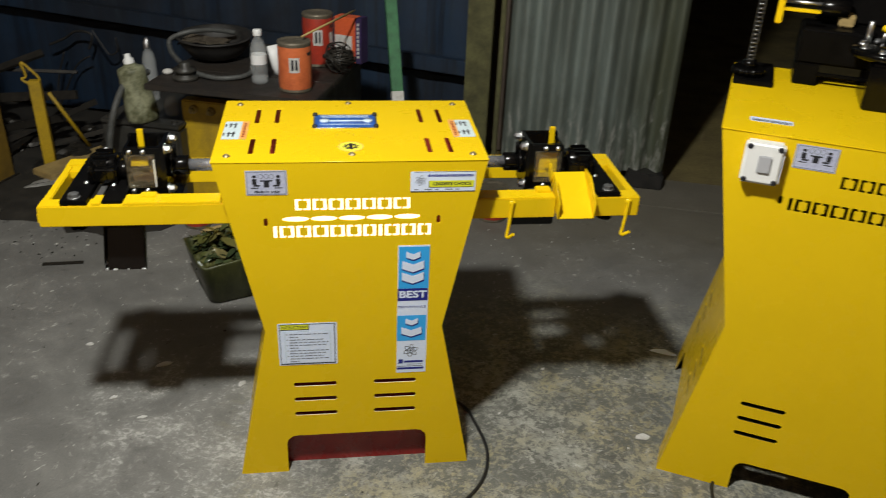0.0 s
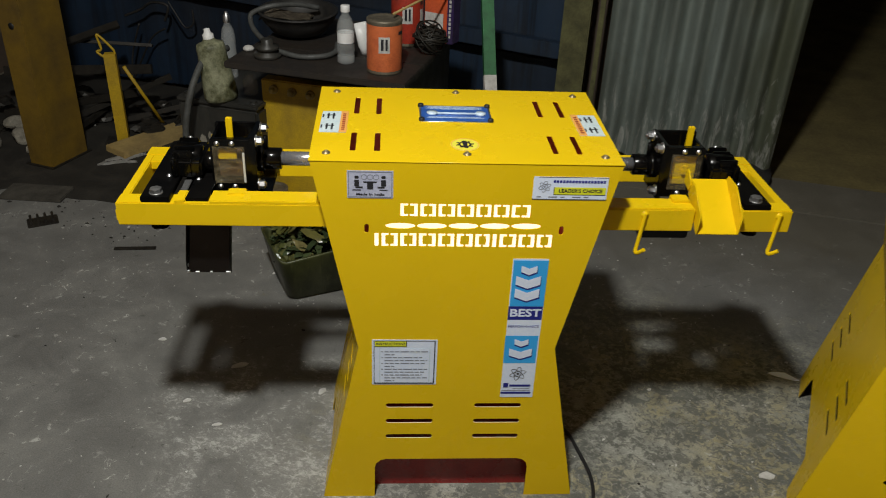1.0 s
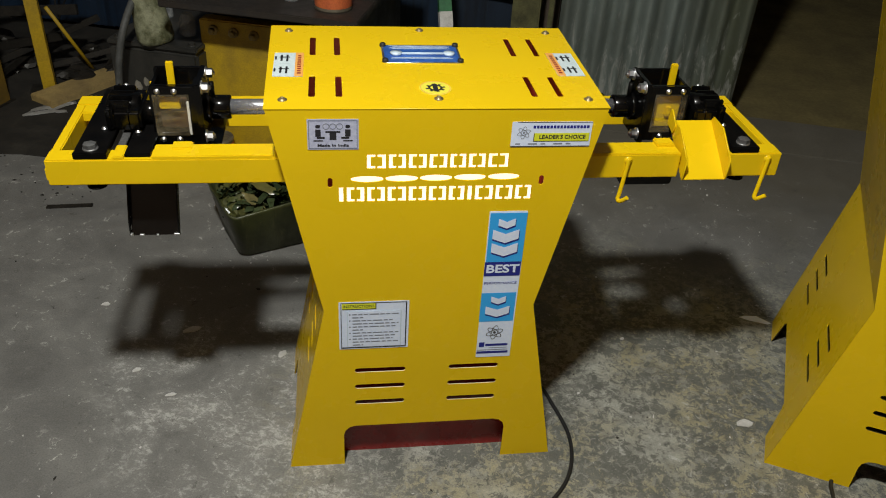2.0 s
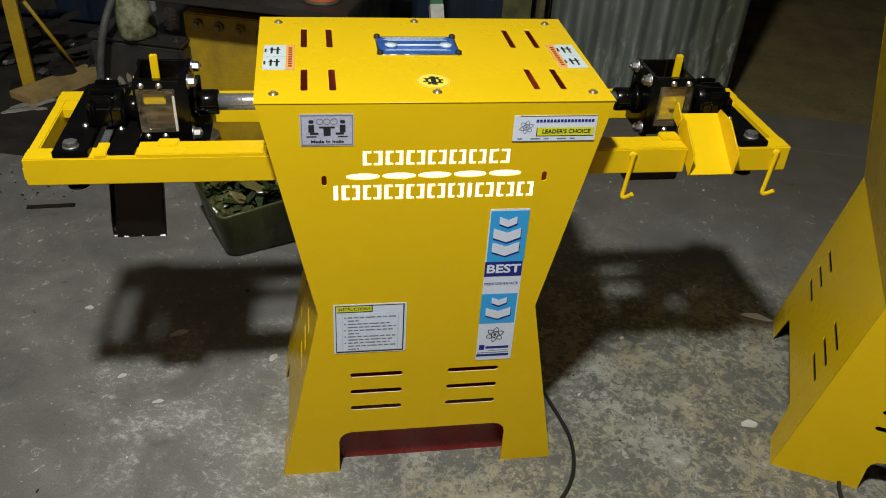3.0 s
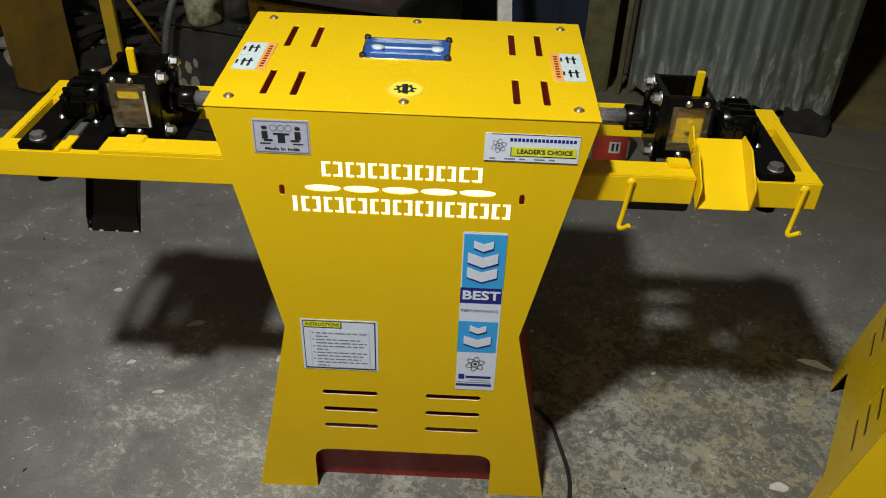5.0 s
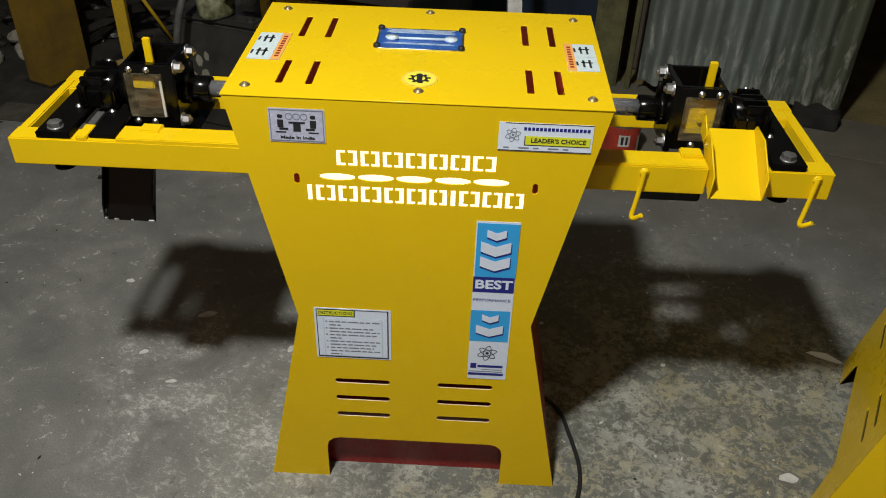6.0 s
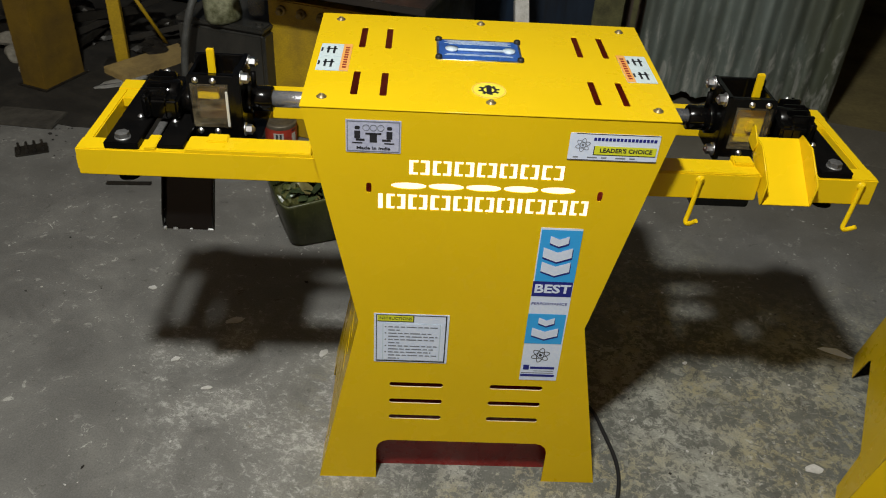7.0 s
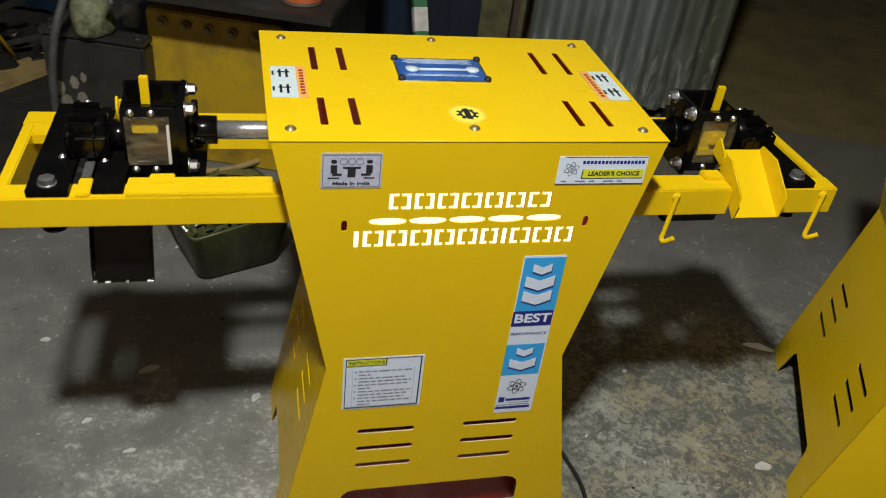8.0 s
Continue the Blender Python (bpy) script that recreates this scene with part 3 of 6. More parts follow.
def walls():
    w = ridged(-0.835, -0.032, 0.045, 4.0, 0.100, 0.024, GALV, "wall_sheet", hall(0, 0), 0.02)
    tagged(w, "dirty galvanised corrugated sheet wall", "wall", kind="structure")
    plinth = part("wall_plinth", box(-0.20, -0.025, -0.055, 0.06, -0.006, 0.075, 0.006), SOOT_AND_SHADE)
    plinth.matrix_world = hall(0, 0)
    tagged(plinth, "sooty wooden block under the corrugated sheet", "block", kind="structure")
    post = part("wall_post", box(-1.05, -0.925, 0.03, 0.13, -0.01, 4.0, 0.006), OLD_WOOD)
    post.matrix_world = hall(0, 0)
    tagged(post, "old greenish wooden wall post", "post", kind="structure")
    strip = part("wall_strip", box(-0.888, -0.866, 0.02, 0.05, -0.01, 4.0, 0.003), OLD_WOOD)
    strip.matrix_world = hall(0, 0)
    tagged(strip, "narrow wooden batten beside the corrugated sheet", "post", kind="structure")
    # blue sheets in two courses with a rail between them
    up = ridged(-4.2, -1.04, 0.43, 4.0, 0.24, 0.005, BLUE_SHEET, "wall_back", hall(0, 0.16), low_tilt=-0.06)
    tagged(up, "dull blue painted ribbed sheet wall", "wall", kind="structure")
    low = ridged(-4.2, -1.04, 0.0, 0.385, 0.24, 0.005, BLUE_SHEET, "wall_back_lower", hall(0, 0.22), 0.02, high_tilt=-0.06)
    tagged(low, "dull blue lower wall sheet with a ragged top", "wall", kind="structure")
    bm = box(-4.2, -1.055, 0.10, 0.15, 0.43, 0.505, 0.004)
    for v in bm.verts:
        v.co.z -= 0.06 * (v.co.x + 1.055)
    rail = part("wall_rail", bm, BLUE_SHEET)
    rail.matrix_world = hall(0, 0)
    tagged(rail, "blue painted horizontal wall rail", "rail", kind="structure")
    dark = part("wall_backing", box(-4.2, -0.85, 0.30, 0.40, -0.02, 4.0), WARM_DARK)
    dark.matrix_world = hall(0, 0)
    tagged(dark, "dark wall behind the blue sheets", "wall", kind="structure")
    # walls and roof out of view, added to throw back fill light
    for name, b in (("wall_left", (-4.3, -4.2, -6.5, 0.3, -0.02, 4.0)), ("wall_front", (-4.3, 4.6, -6.6, -6.5, -0.02, 4.0)), ("wall_right", (4.5, 4.6, -6.5, -1.2, -0.02, 4.0))):
        w = part(name, box(*b), WARM_BOUNCE_WALL if name == "wall_front" else DIM_BOUNCE_WALL)
        w.matrix_world = hall(0, 0)
        tagged(w, "unseen shed wall added to bounce light", "wall", kind="structure")
    roof = part("ceiling", box(-4.3, 4.6, -6.6, 0.35, 4.0, 4.06), WARM_DARK)
    roof.matrix_world = hall(0, 0)
    tagged(roof, "unseen shed roof added to bounce light", "ceiling", kind="structure")


def lamp_fitting():
    t = thing("hanging_lamp", Matrix.Translation((LAMP[0], LAMP[1], LAMP[2])), "white bulb lamp hanging from the roof by a cord", "lamp")
    part("cord", rod((0, 0, 0.19), (0, 0, 1.10), 0.004, 8), RUBBER, t)
    bm = lathe([(0, 0.20), (0.02, 0.20), (0.022, 0.15), (0.018, 0.13), (0, 0.13)], 20)
    part("socket", bm, RUBBER, t)
    bm = lathe([(0, 0.131), (0.016, 0.131), (0.03, 0.11), (0.034, 0.09), (0.026, 0.07), (0, 0.062)], 24)
    part("bulb", bm, BULB, t, "glowing white bulb")


ground()
dirt_patch()
walls()
lamp_fitting()


# the hourglass cabinets ------------------------------------------------
def notch_outline(w, n0, n1, top, r=0.028):
    """Bottom half of a panel: feet with an arched gap between them."""
    arc0 = [(n0 + r - r * math.cos(radians(a)), top - r + r * math.sin(radians(a))) for a in (0, 30, 60, 90)]
    arc1 = [(n1 - r + r * math.cos(radians(a)), top - r + r * math.sin(radians(a))) for a in (90, 60, 30, 0)]
    return [(-w, 0), (n0, 0), *arc0, *arc1, (n1, 0), (w, 0)]


def cabinet(parent, w, ww, zt, zw, d, notch, slot_x, rows, feet, wt=None, slot_z=(0.294, 0.2465, 0.199), side_slots=None, slot_sides=(-1, 1), lit_edges=True, inside=None, side_z=(0.22, 0.27, 0.32), red_side=0):
    """Panels of a waisted sheet-metal stand: front at y = 0, depth d, half width w at top and foot, ww at the waist."""
    T = 0.0025
    wt = wt or w
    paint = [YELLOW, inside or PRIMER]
    mid = (0, d / 2, zw)
    slots = [rect(s * slot_x - 0.055, s * slot_x + 0.055, z - 0.0062, z + 0.0058, 0.0055, 3) for s in slot_sides for z in slot_z]
    out = notch_outline(w, notch[0], notch[1], notch[2]) + [(ww, zw), (wt, zt), (-wt, zt), (-ww, zw)]
    holes = slots + rows + [rect(s * 0.2 - 0.0045, s * 0.2 + 0.0045, zt - 0.156, zt - 0.136, 0.004, 3) for s in (-1, 1)]
    sheet = inward(plate(out, holes, T, front_at(T / 2)), mid)
    for f in sheet.faces:                     # the slots' upward cut edges are pale, lamplight painted in
        c = f.calc_center_median()
        if lit_edges and f.normal.z > 0.3 and abs(f.normal.y) < 0.3 and abs(c.x) < slot_x + 0.06 and slot_z[2] - 0.01 < c.z < slot_z[0] + 0.01:
            f.material_index = 2
    fp = part("front_panel", sheet, paint + [LIT_CUT_EDGE], parent)
    solid = [(-w, 0), (w, 0), (ww, zw), (wt, zt), (-wt, zt), (-ww, zw)]
    back = inward(plate(solid, slots, T, front_at(d - T / 2)), mid)
    part("back_panel", back, paint, parent)
    for s in (-1, 1):
        lo = Vector((s * (ww - w), 0, zw))
        hi = Vector((s * (wt - ww), 0, zt - zw))
        for name, org, slope in (("lower_side_panel", Vector((s * w, 0, 0)), lo), ("upper_side_panel", Vector((s * ww, 0, zw)), hi)):
            ln = slope.length
            u, y = Vector((0, 1, 0)), slope.normalized()
            n = u.cross(y)
            m = Matrix(((u.x, y.x, n.x, org.x), (u.y, y.y, n.y, org.y), (u.z, y.z, n.z, org.z), (0, 0, 0, 1)))
            m = m @ Matrix.Translation((0, 0, T / 2 * (-1 if n.x * s > 0 else 1)))
            if name == "lower_side_panel":
                f0, f1, top, lean = feet
                r = 0.012
                ring = [(T, 0), (f0 - lean, 0), (f0, top - r), (f0 + r, top), (f1 - r, top), (f1, top - r), (f1 + lean, 0), (d - T, 0), (d - T, ln), (T, ln)]
                gap = [rect(c - h, c + h, k - 0.0055, k + 0.0055, 0.005, 3) for c, h in side_slots for k in [z * ln / zw for z in side_z]]
            else:
                ring, gap = rect(T, d - T, 0, ln), []
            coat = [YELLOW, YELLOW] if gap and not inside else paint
            if s == red_side:                  # this flank takes the primer red on both faces
                coat = [PRIMER, PRIMER]
            part(name, inward(plate(ring, gap, T, m), mid), coat, parent)
    return fp


def atom(cx, cy, r, y):
    """Three thin crossed rings and a dot."""
    bm = bmesh.new()
    for k in range(3):
        add(bm, plate(oval(cx, cy, r, r * 0.38, 28, 60 * k + 20), [oval(cx, cy, r * 0.92, r * 0.31, 28, 60 * k + 20)], 0.0003, front_at(y)))
    add(bm, plate(oval(cx, cy, r * 0.17, r * 0.17, 12), [], 0.0003, front_at(y)))
    return bm


def chevron(cx, cy, w, h, y):
    return plate([(cx - w, cy + h), (cx, cy + h * 0.35), (cx + w, cy + h), (cx + w, cy - h * 0.35), (cx, cy - h), (cx - w, cy - h * 0.35)], [], 0.0003, front_at(y))


def bars_of(rows, y):
    bm = bmesh.new()
    for x0, x1, z, h in rows:
        add(bm, plate(rect(x0, x1, z - h / 2, z + h / 2), [], 0.0003, front_at(y)))
    return bm


def sticker(name, x0, x1, z0, z1, mat, parent, y=-0.0006, label=""):
    return part(name, plate(rect(x0, x1, z0, z1, 0.001, 2), [], 0.0008, front_at(y)), mat, parent, label)


def emblem_sticker(parent, x0, x1, z0, z1, words):
    """Silver foil with plain dark shapes, and a line of words."""
    s = sticker("emblem_sticker", x0, x1, z0, z1, SILVER, parent, label="silver foil sticker with a dark emblem")
    part("sticker_rim", plate(rect(x0 + 0.002, x1 - 0.002, z0 + 0.002, z1 - 0.002), [rect(x0 + 0.0035, x1 - 0.0035, z0 + 0.0035, z1 - 0.0035)], 0.0003, front_at(-0.0013)), GREY_INK, s)
    cx, cz = (x0 + x1) / 2, (z0 + z1) / 2
    k = (x1 - x0) / 0.091
    bm = bars_of([(cx - 0.011 * k, cx + 0.011 * k, cz + 0.001, 0.003), (cx - 0.005 * k, cx + 0.005 * k, cz - 0.007, 0.014)], -0.0013)
    for sgn in (-1, 1):
        add(bm, bars_of([(cx + sgn * 0.022 * k - 0.004, cx + sgn * 0.022 * k + 0.004, cz - 0.001, 0.013), (cx + sgn * 0.018 * k - 0.006, cx + sgn * 0.018 * k + 0.006, cz - 0.010, 0.0035),
                         (cx + sgn * 0.022 * k - 0.007, cx + sgn * 0.022 * k + 0.007, cz - 0.0155, 0.002)], -0.0013))
        add(bm, plate(rect(cx + sgn * 0.022 * k - 0.0035, cx + sgn * 0.022 * k + 0.0035, cz + 0.008, cz + 0.014, 0.002, 2), [], 0.0003, front_at(-0.0013)))
    bm.transform(Matrix.Translation((cx, 0, cz)) @ Matrix.Diagonal((1.2, 1, 1.05, 1)) @ Matrix.Translation((-cx, 0, -cz + 0.004)))
    part("emblem", bm, INK, s)
    bm = bmesh.new()
    for dx in (-0.012, 0, 0.012):
        add(bm, plate(oval(cx + dx, cz + 0.016, 0.006, 0.006, 18), [oval(cx + dx, cz + 0.016, 0.0048, 0.0048, 18)], 0.0003, front_at(-0.0013)))
    part("ring_print", bm, GREY_INK, s)
    if words:
        part("lettering", writing("Made In India", 0.005, Matrix.Translation((cx, -0.0014, z0 + 0.0085)) @ FRONT, 0.0003, 0.056, 0.03), INK, s)


def front_stickers(parent):
    emblem_sticker(parent, -0.238, -0.147, 0.831, 0.891, True)
    y1, y2 = -0.0013, -0.0019
    s = sticker("slogan_sticker", 0.132, 0.283, 0.833, 0.884, WHITE, parent, label="white sticker with a lime green slogan strip")
    part("atom_print", atom(0.155, 0.862, 0.013, y1), GREY_INK, s)
    bm = bmesh.new()
    for k in range(17):
        x = 0.172 + 0.0063 * k
        add(bm, plate(rect(x, x + 0.0046, 0.871, 0.8765), [], 0.0003, front_at(y1)))
    part("maker_print", bm, NAVY, s)
    part("strip_edge", bars_of([(0.174, 0.2795, 0.8525, 0.0165)], y1), INK, s)
    part("slogan_strip", bars_of([(0.1755, 0.2795, 0.8535, 0.0155)], y1 - 0.0004), LIME, s)
    part("lettering", writing("LEADER'S CHOICE", 0.0075, Matrix.Translation((0.2285, y1 - 0.0009, 0.8535)) @ FRONT, 0.0003, 0.088, 0.02), INK, s)
    part("small_print", bars_of([(0.141 + 0.024 * k, 0.141 + 0.024 * k + 0.009 + 0.008 * (k % 2), 0.8395, 0.0022) for k in range(5)], y1), GREY_INK, s)
    part("edge_line", bars_of([(0.132, 0.283, 0.8345, 0.0012), (0.142, 0.283, 0.8832, 0.001)], y1), INK, s)

    s = sticker("banner_sticker", 0.106, 0.182, 0.319, 0.694, WHITE, parent, label="tall white and blue banner sticker with chevrons")
    part("blue_field", bars_of([(0.108, 0.182, 0.632, 0.116)], y1), SKY_BLUE, s)
    part("blue_field", bars_of([(0.1055, 0.179, 0.457, 0.076)], y1), SKY_BLUE, s)
    part("navy_field", bars_of([(0.106, 0.181, 0.556, 0.035)], y1), NAVY, s)
    for z, w, h in ((0.666, 0.017, 0.0115), (0.636, 0.0265, 0.016), (0.604, 0.0265, 0.016), (0.476, 0.0155, 0.0105), (0.446, 0.0255, 0.0145)):
        part("chevron_shade", chevron(0.1435, z - 0.004, w * 1.03, h, y1 - 0.0004), NAVY, s)
        part("chevron", chevron(0.1425, z, w, h, y1 - 0.0009), WHITE, s)
    part("lettering", writing("BEST", 0.019, Matrix.Translation((0.1435, y1 - 0.0005, 0.556)) @ FRONT, 0.0003, 0.068, 0.03), WHITE, s)
    part("lettering", writing("PERFORMANCE", 0.0062, Matrix.Translation((0.1425, y1, 0.52)) @ FRONT, 0.0003, 0.068), NAVY, s)
    part("atom_print", atom(0.142, 0.388, 0.0195, y1), INK, s)
    part("maker_print", bars_of([(0.111, 0.1225, 0.3545, 0.013), (0.125, 0.174, 0.3535, 0.006)], y1), NAVY, s)
    part("small_print", bars_of([(0.133, 0.173, 0.345, 0.0012), (0.108, 0.174, 0.3395, 0.0016)], y1), GREY_INK, s)
    part("base_bar", bars_of([(0.107, 0.176, 0.3325, 0.006)], y1), NAVY, s)

    s = sticker("instruction_sticker", -0.19, -0.0445, 0.357, 0.483, WHITE, parent, label="white instruction sticker with grey frame")
    part("frame_print", plate(rect(-0.186, -0.049, 0.3595, 0.4805), [rect(-0.1845, -0.0515, 0.3625, 0.479)], 0.0003, front_at(y1)), INK, s)
    part("grey_field", bars_of([(-0.1735, -0.060, 0.411, 0.097)], y1), PALE, s)
    part("white_field", bars_of([(-0.1715, -0.062, 0.411, 0.094)], y1 - 0.0004), WHITE, s)
    part("title_edge", bars_of([(-0.1835, -0.1125, 0.471, 0.0155)], y1), INK, s)
    part("title_strip", bars_of([(-0.1835, -0.1145, 0.472, 0.013)], y1 - 0.0004), LIME, s)
    part("lettering", writing("INSTRUCTIONS", 0.0068, Matrix.Translation((-0.149, y1 - 0.0009, 0.472)) @ FRONT, 0.0003, 0.064), INK, s)
    lines = []
    for k in range(11):
        z = 0.451 - k * 0.0082
        short = k in (1, 5, 10)
        if k in (0, 2, 4, 6, 8):
            lines.append((-0.169, -0.166, z, 0.003))
        x = -0.162
        end = -0.140 if short else -0.066 - 0.006 * ((k * 7) % 3)
        while x < end:
            n = 0.009 + 0.0035 * ((k * 5 + int(x * 2000)) % 4)
            lines.append((x, min(x + n, end), z, 0.0024))
            x += n + 0.0028
    part("small_print", bars_of(lines, y1 - 0.0009), GREY_INK, s)


def top_sticker(parent, x0, x1, y0, y1, orange_right, z):
    """Two pictogram cells with an orange strip."""
    s = part("warning_sticker", plate(rect(x0, x1, y0, y1), [], 0.0008, flat_at(z + 0.0006)), PALE, parent, "white and orange warning sticker")
    strip = 0.016
    a, b = (x1 - strip, x1) if orange_right else (x0, x0 + strip)
    part("orange_strip", plate(rect(a, b, y0, y1), [], 0.0003, flat_at(z + 0.0013)), ORANGE_INK, s)
    c0, c1 = (x0, x1 - strip) if orange_right else (x0 + strip, x1)
    ym = (y0 + y1) / 2
    bm = bmesh.new()
    for p, q in ((y0 + 0.002, ym - 0.0007), (ym + 0.0007, y1 - 0.002)):
        add(bm, plate(rect(c0 + 0.001, c1 - 0.001, p, q), [], 0.0003, flat_at(z + 0.0013)))
    part("cell", bm, CELL, s)
    for p in (y0 + (y1 - y0) * 0.25, y0 + (y1 - y0) * 0.75):
        bm = bmesh.new()
        cx = (c0 + c1) / 2
        for dx, h in ((-0.006, 0.030), (0.005, 0.034)):
            add(bm, plate(rect(cx + dx - 0.002, cx + dx + 0.002, p - h / 2, p + h / 2), [], 0.0003, flat_at(z + 0.0018)))
        add(bm, plate(rect(cx - 0.010, cx + 0.010, p + 0.003, p + 0.007), [], 0.0003, flat_at(z + 0.0018)))
        part("pictogram", bm, INK, s)
        part("pictogram", plate(rect(cx - 0.019, cx - 0.0155, p - 0.008, p + 0.008), [], 0.0003, flat_at(z + 0.0018)), INK, s)
    bm = bmesh.new()
    for k in range(9):
        yy = y0 + 0.012 + k * (y1 - y0 - 0.022) / 9
        add(bm, plate(rect((a + b) / 2 - 0.0035, (a + b) / 2 + 0.0035, yy, yy + 0.006), [], 0.0003, flat_at(z + 0.0018)))
    part("small_print", bm, PRIMER, s)


def pan_screw(x, y, z, parent):
    bm = lathe([(0.0085, 0), (0.0085, 0.0012), (0.0060, 0.0016), (0.0056, 0.0035), (0.0035, 0.0052), (0.003, 0.003), (0, 0.003)], 20)
    bm.transform(Matrix.Translation((x, y, z)))
    part("screw", bm, BRASS, parent)


def gear_badge(parent, x, y, z):
    s = part("round_badge", plate(oval(x, y, 0.030, 0.033, 36), [], 0.0008, flat_at(z + 0.0006)), BADGE, parent, "round yellow badge with a black gear")
    part("ring_print", plate(oval(x, y, 0.0285, 0.0315, 36), [oval(x, y, 0.0272, 0.0302, 36)], 0.0003, flat_at(z + 0.0013)), ORANGE_INK, s)
    bm = bmesh.new()
    for k in range(8):
        a = math.pi * k / 4 + 0.2
        add(bm, plate(rect(-0.0026, 0.0026, 0.011, 0.0185), [], 0.0003, Matrix.Translation((x, y, z + 0.0013)) @ Matrix.Rotation(a, 4, "Z")))
    add(bm, plate(oval(x, y, 0.0135, 0.014, 24), [oval(x, y, 0.0095, 0.010, 24)], 0.0003, flat_at(z + 0.0017)))
    add(bm, plate(rect(x - 0.0045, x + 0.0045, y - 0.018, y + 0.018, 0.004, 3), [], 0.0003, flat_at(z + 0.0021)))
    part("gear_print", bm, INK, s)


def top_cover(parent, z):
    """Lid with slots, screws, rating plate and stickers; depth as the cabinet below it."""
    holes = [rect(x - 0.006, x + 0.006, a, b, 0.003, 2) for x in (-0.229, -0.180, 0.182, 0.231) for a, b in ((0.05, 0.148), (0.255, 0.36))]
    lid = plate([(-0.312, -0.0004), (0.312, -0.0004), (0.3185, 0.429), (-0.3185, 0.429)], holes, 0.003, flat_at(z - 0.0015))
    bm = lid
    lid = part("top_cover", bm, YELLOW, parent)
    for x, y in ((-0.28, 0.036), (0.28, 0.036), (-0.28, 0.395), (0.28, 0.395), (0.0, 0.04), (0.0, 0.405)):
        pan_screw(x, y, z, lid)
    top_sticker(lid, -0.303, -0.246, 0.142, 0.264, True, z)
    top_sticker(lid, 0.250, 0.305, 0.148, 0.270, False, z)
    gear_badge(lid, -0.001, 0.088, z)
    p = part("rating_plate", plate(rect(-0.090, 0.069, 0.213, 0.312, 0.002, 2), [], 0.0012, flat_at(z + 0.0008)), CHROME, parent, "blue metal rating plate with a spanner symbol")
    part("blue_print", plate(rect(-0.086, 0.065, 0.217, 0.308), [], 0.0003, flat_at(z + 0.0017)), PLATE_BLUE, p)
    bm = rod((-0.058, 0.256, z + 0.004), (0.044, 0.256, z + 0.004), 0.0026, 10)
    add(bm, lathe([(0, 0), (0.0105, 0), (0.0125, 0.005), (0, 0.006)], 16), Matrix.Translation((-0.062, 0.256, z + 0.0018)))
    add(bm, lathe([(0, 0), (0.0115, 0), (0.0115, 0.005), (0, 0.006)], 16), Matrix.Translation((0.046, 0.256, z + 0.0018)))
    part("spanner_relief", bm, PALE, p)
    bm = bmesh.new()
    for k in range(7):
        add(bm, plate(rect(-0.075 + 0.004 * (k % 3), 0.052 - 0.006 * (k % 2), 0.2785 + k * 0.0042 - (0.045 if k < 2 else 0), 0.2803 + k * 0.0042 - (0.045 if k < 2 else 0)), [], 0.0003, flat_at(z + 0.0022)))
    part("small_print", bm, PALE, p)
    for x in (-0.086, 0.065):
        for y in (0.219, 0.306):
            bm = lathe([(0.0066, 0), (0.0062, 0.005), (0.004, 0.0068), (0, 0.007)], 14)
            bm.transform(Matrix.Translation((x, y, z + 0.0014)))
            part("rubber_cap", bm, RUBBER, p)
    return lid


def mirrored(bm, s):
    if s < 0:
        bm.transform(Matrix.Diagonal((-1, 1, 1, 1)))
        bmesh.ops.reverse_faces(bm, faces=bm.faces[:])
    return bm


def dome(m):
    """A small dome-headed bolt on its washer."""
    bm = lathe([(0.0060, 0), (0.0060, 0.001), (0.0043, 0.0013), (0.0041, 0.0036), (0.0024, 0.0048), (0, 0.005)], 14)
    bm.transform(m)
    return bm


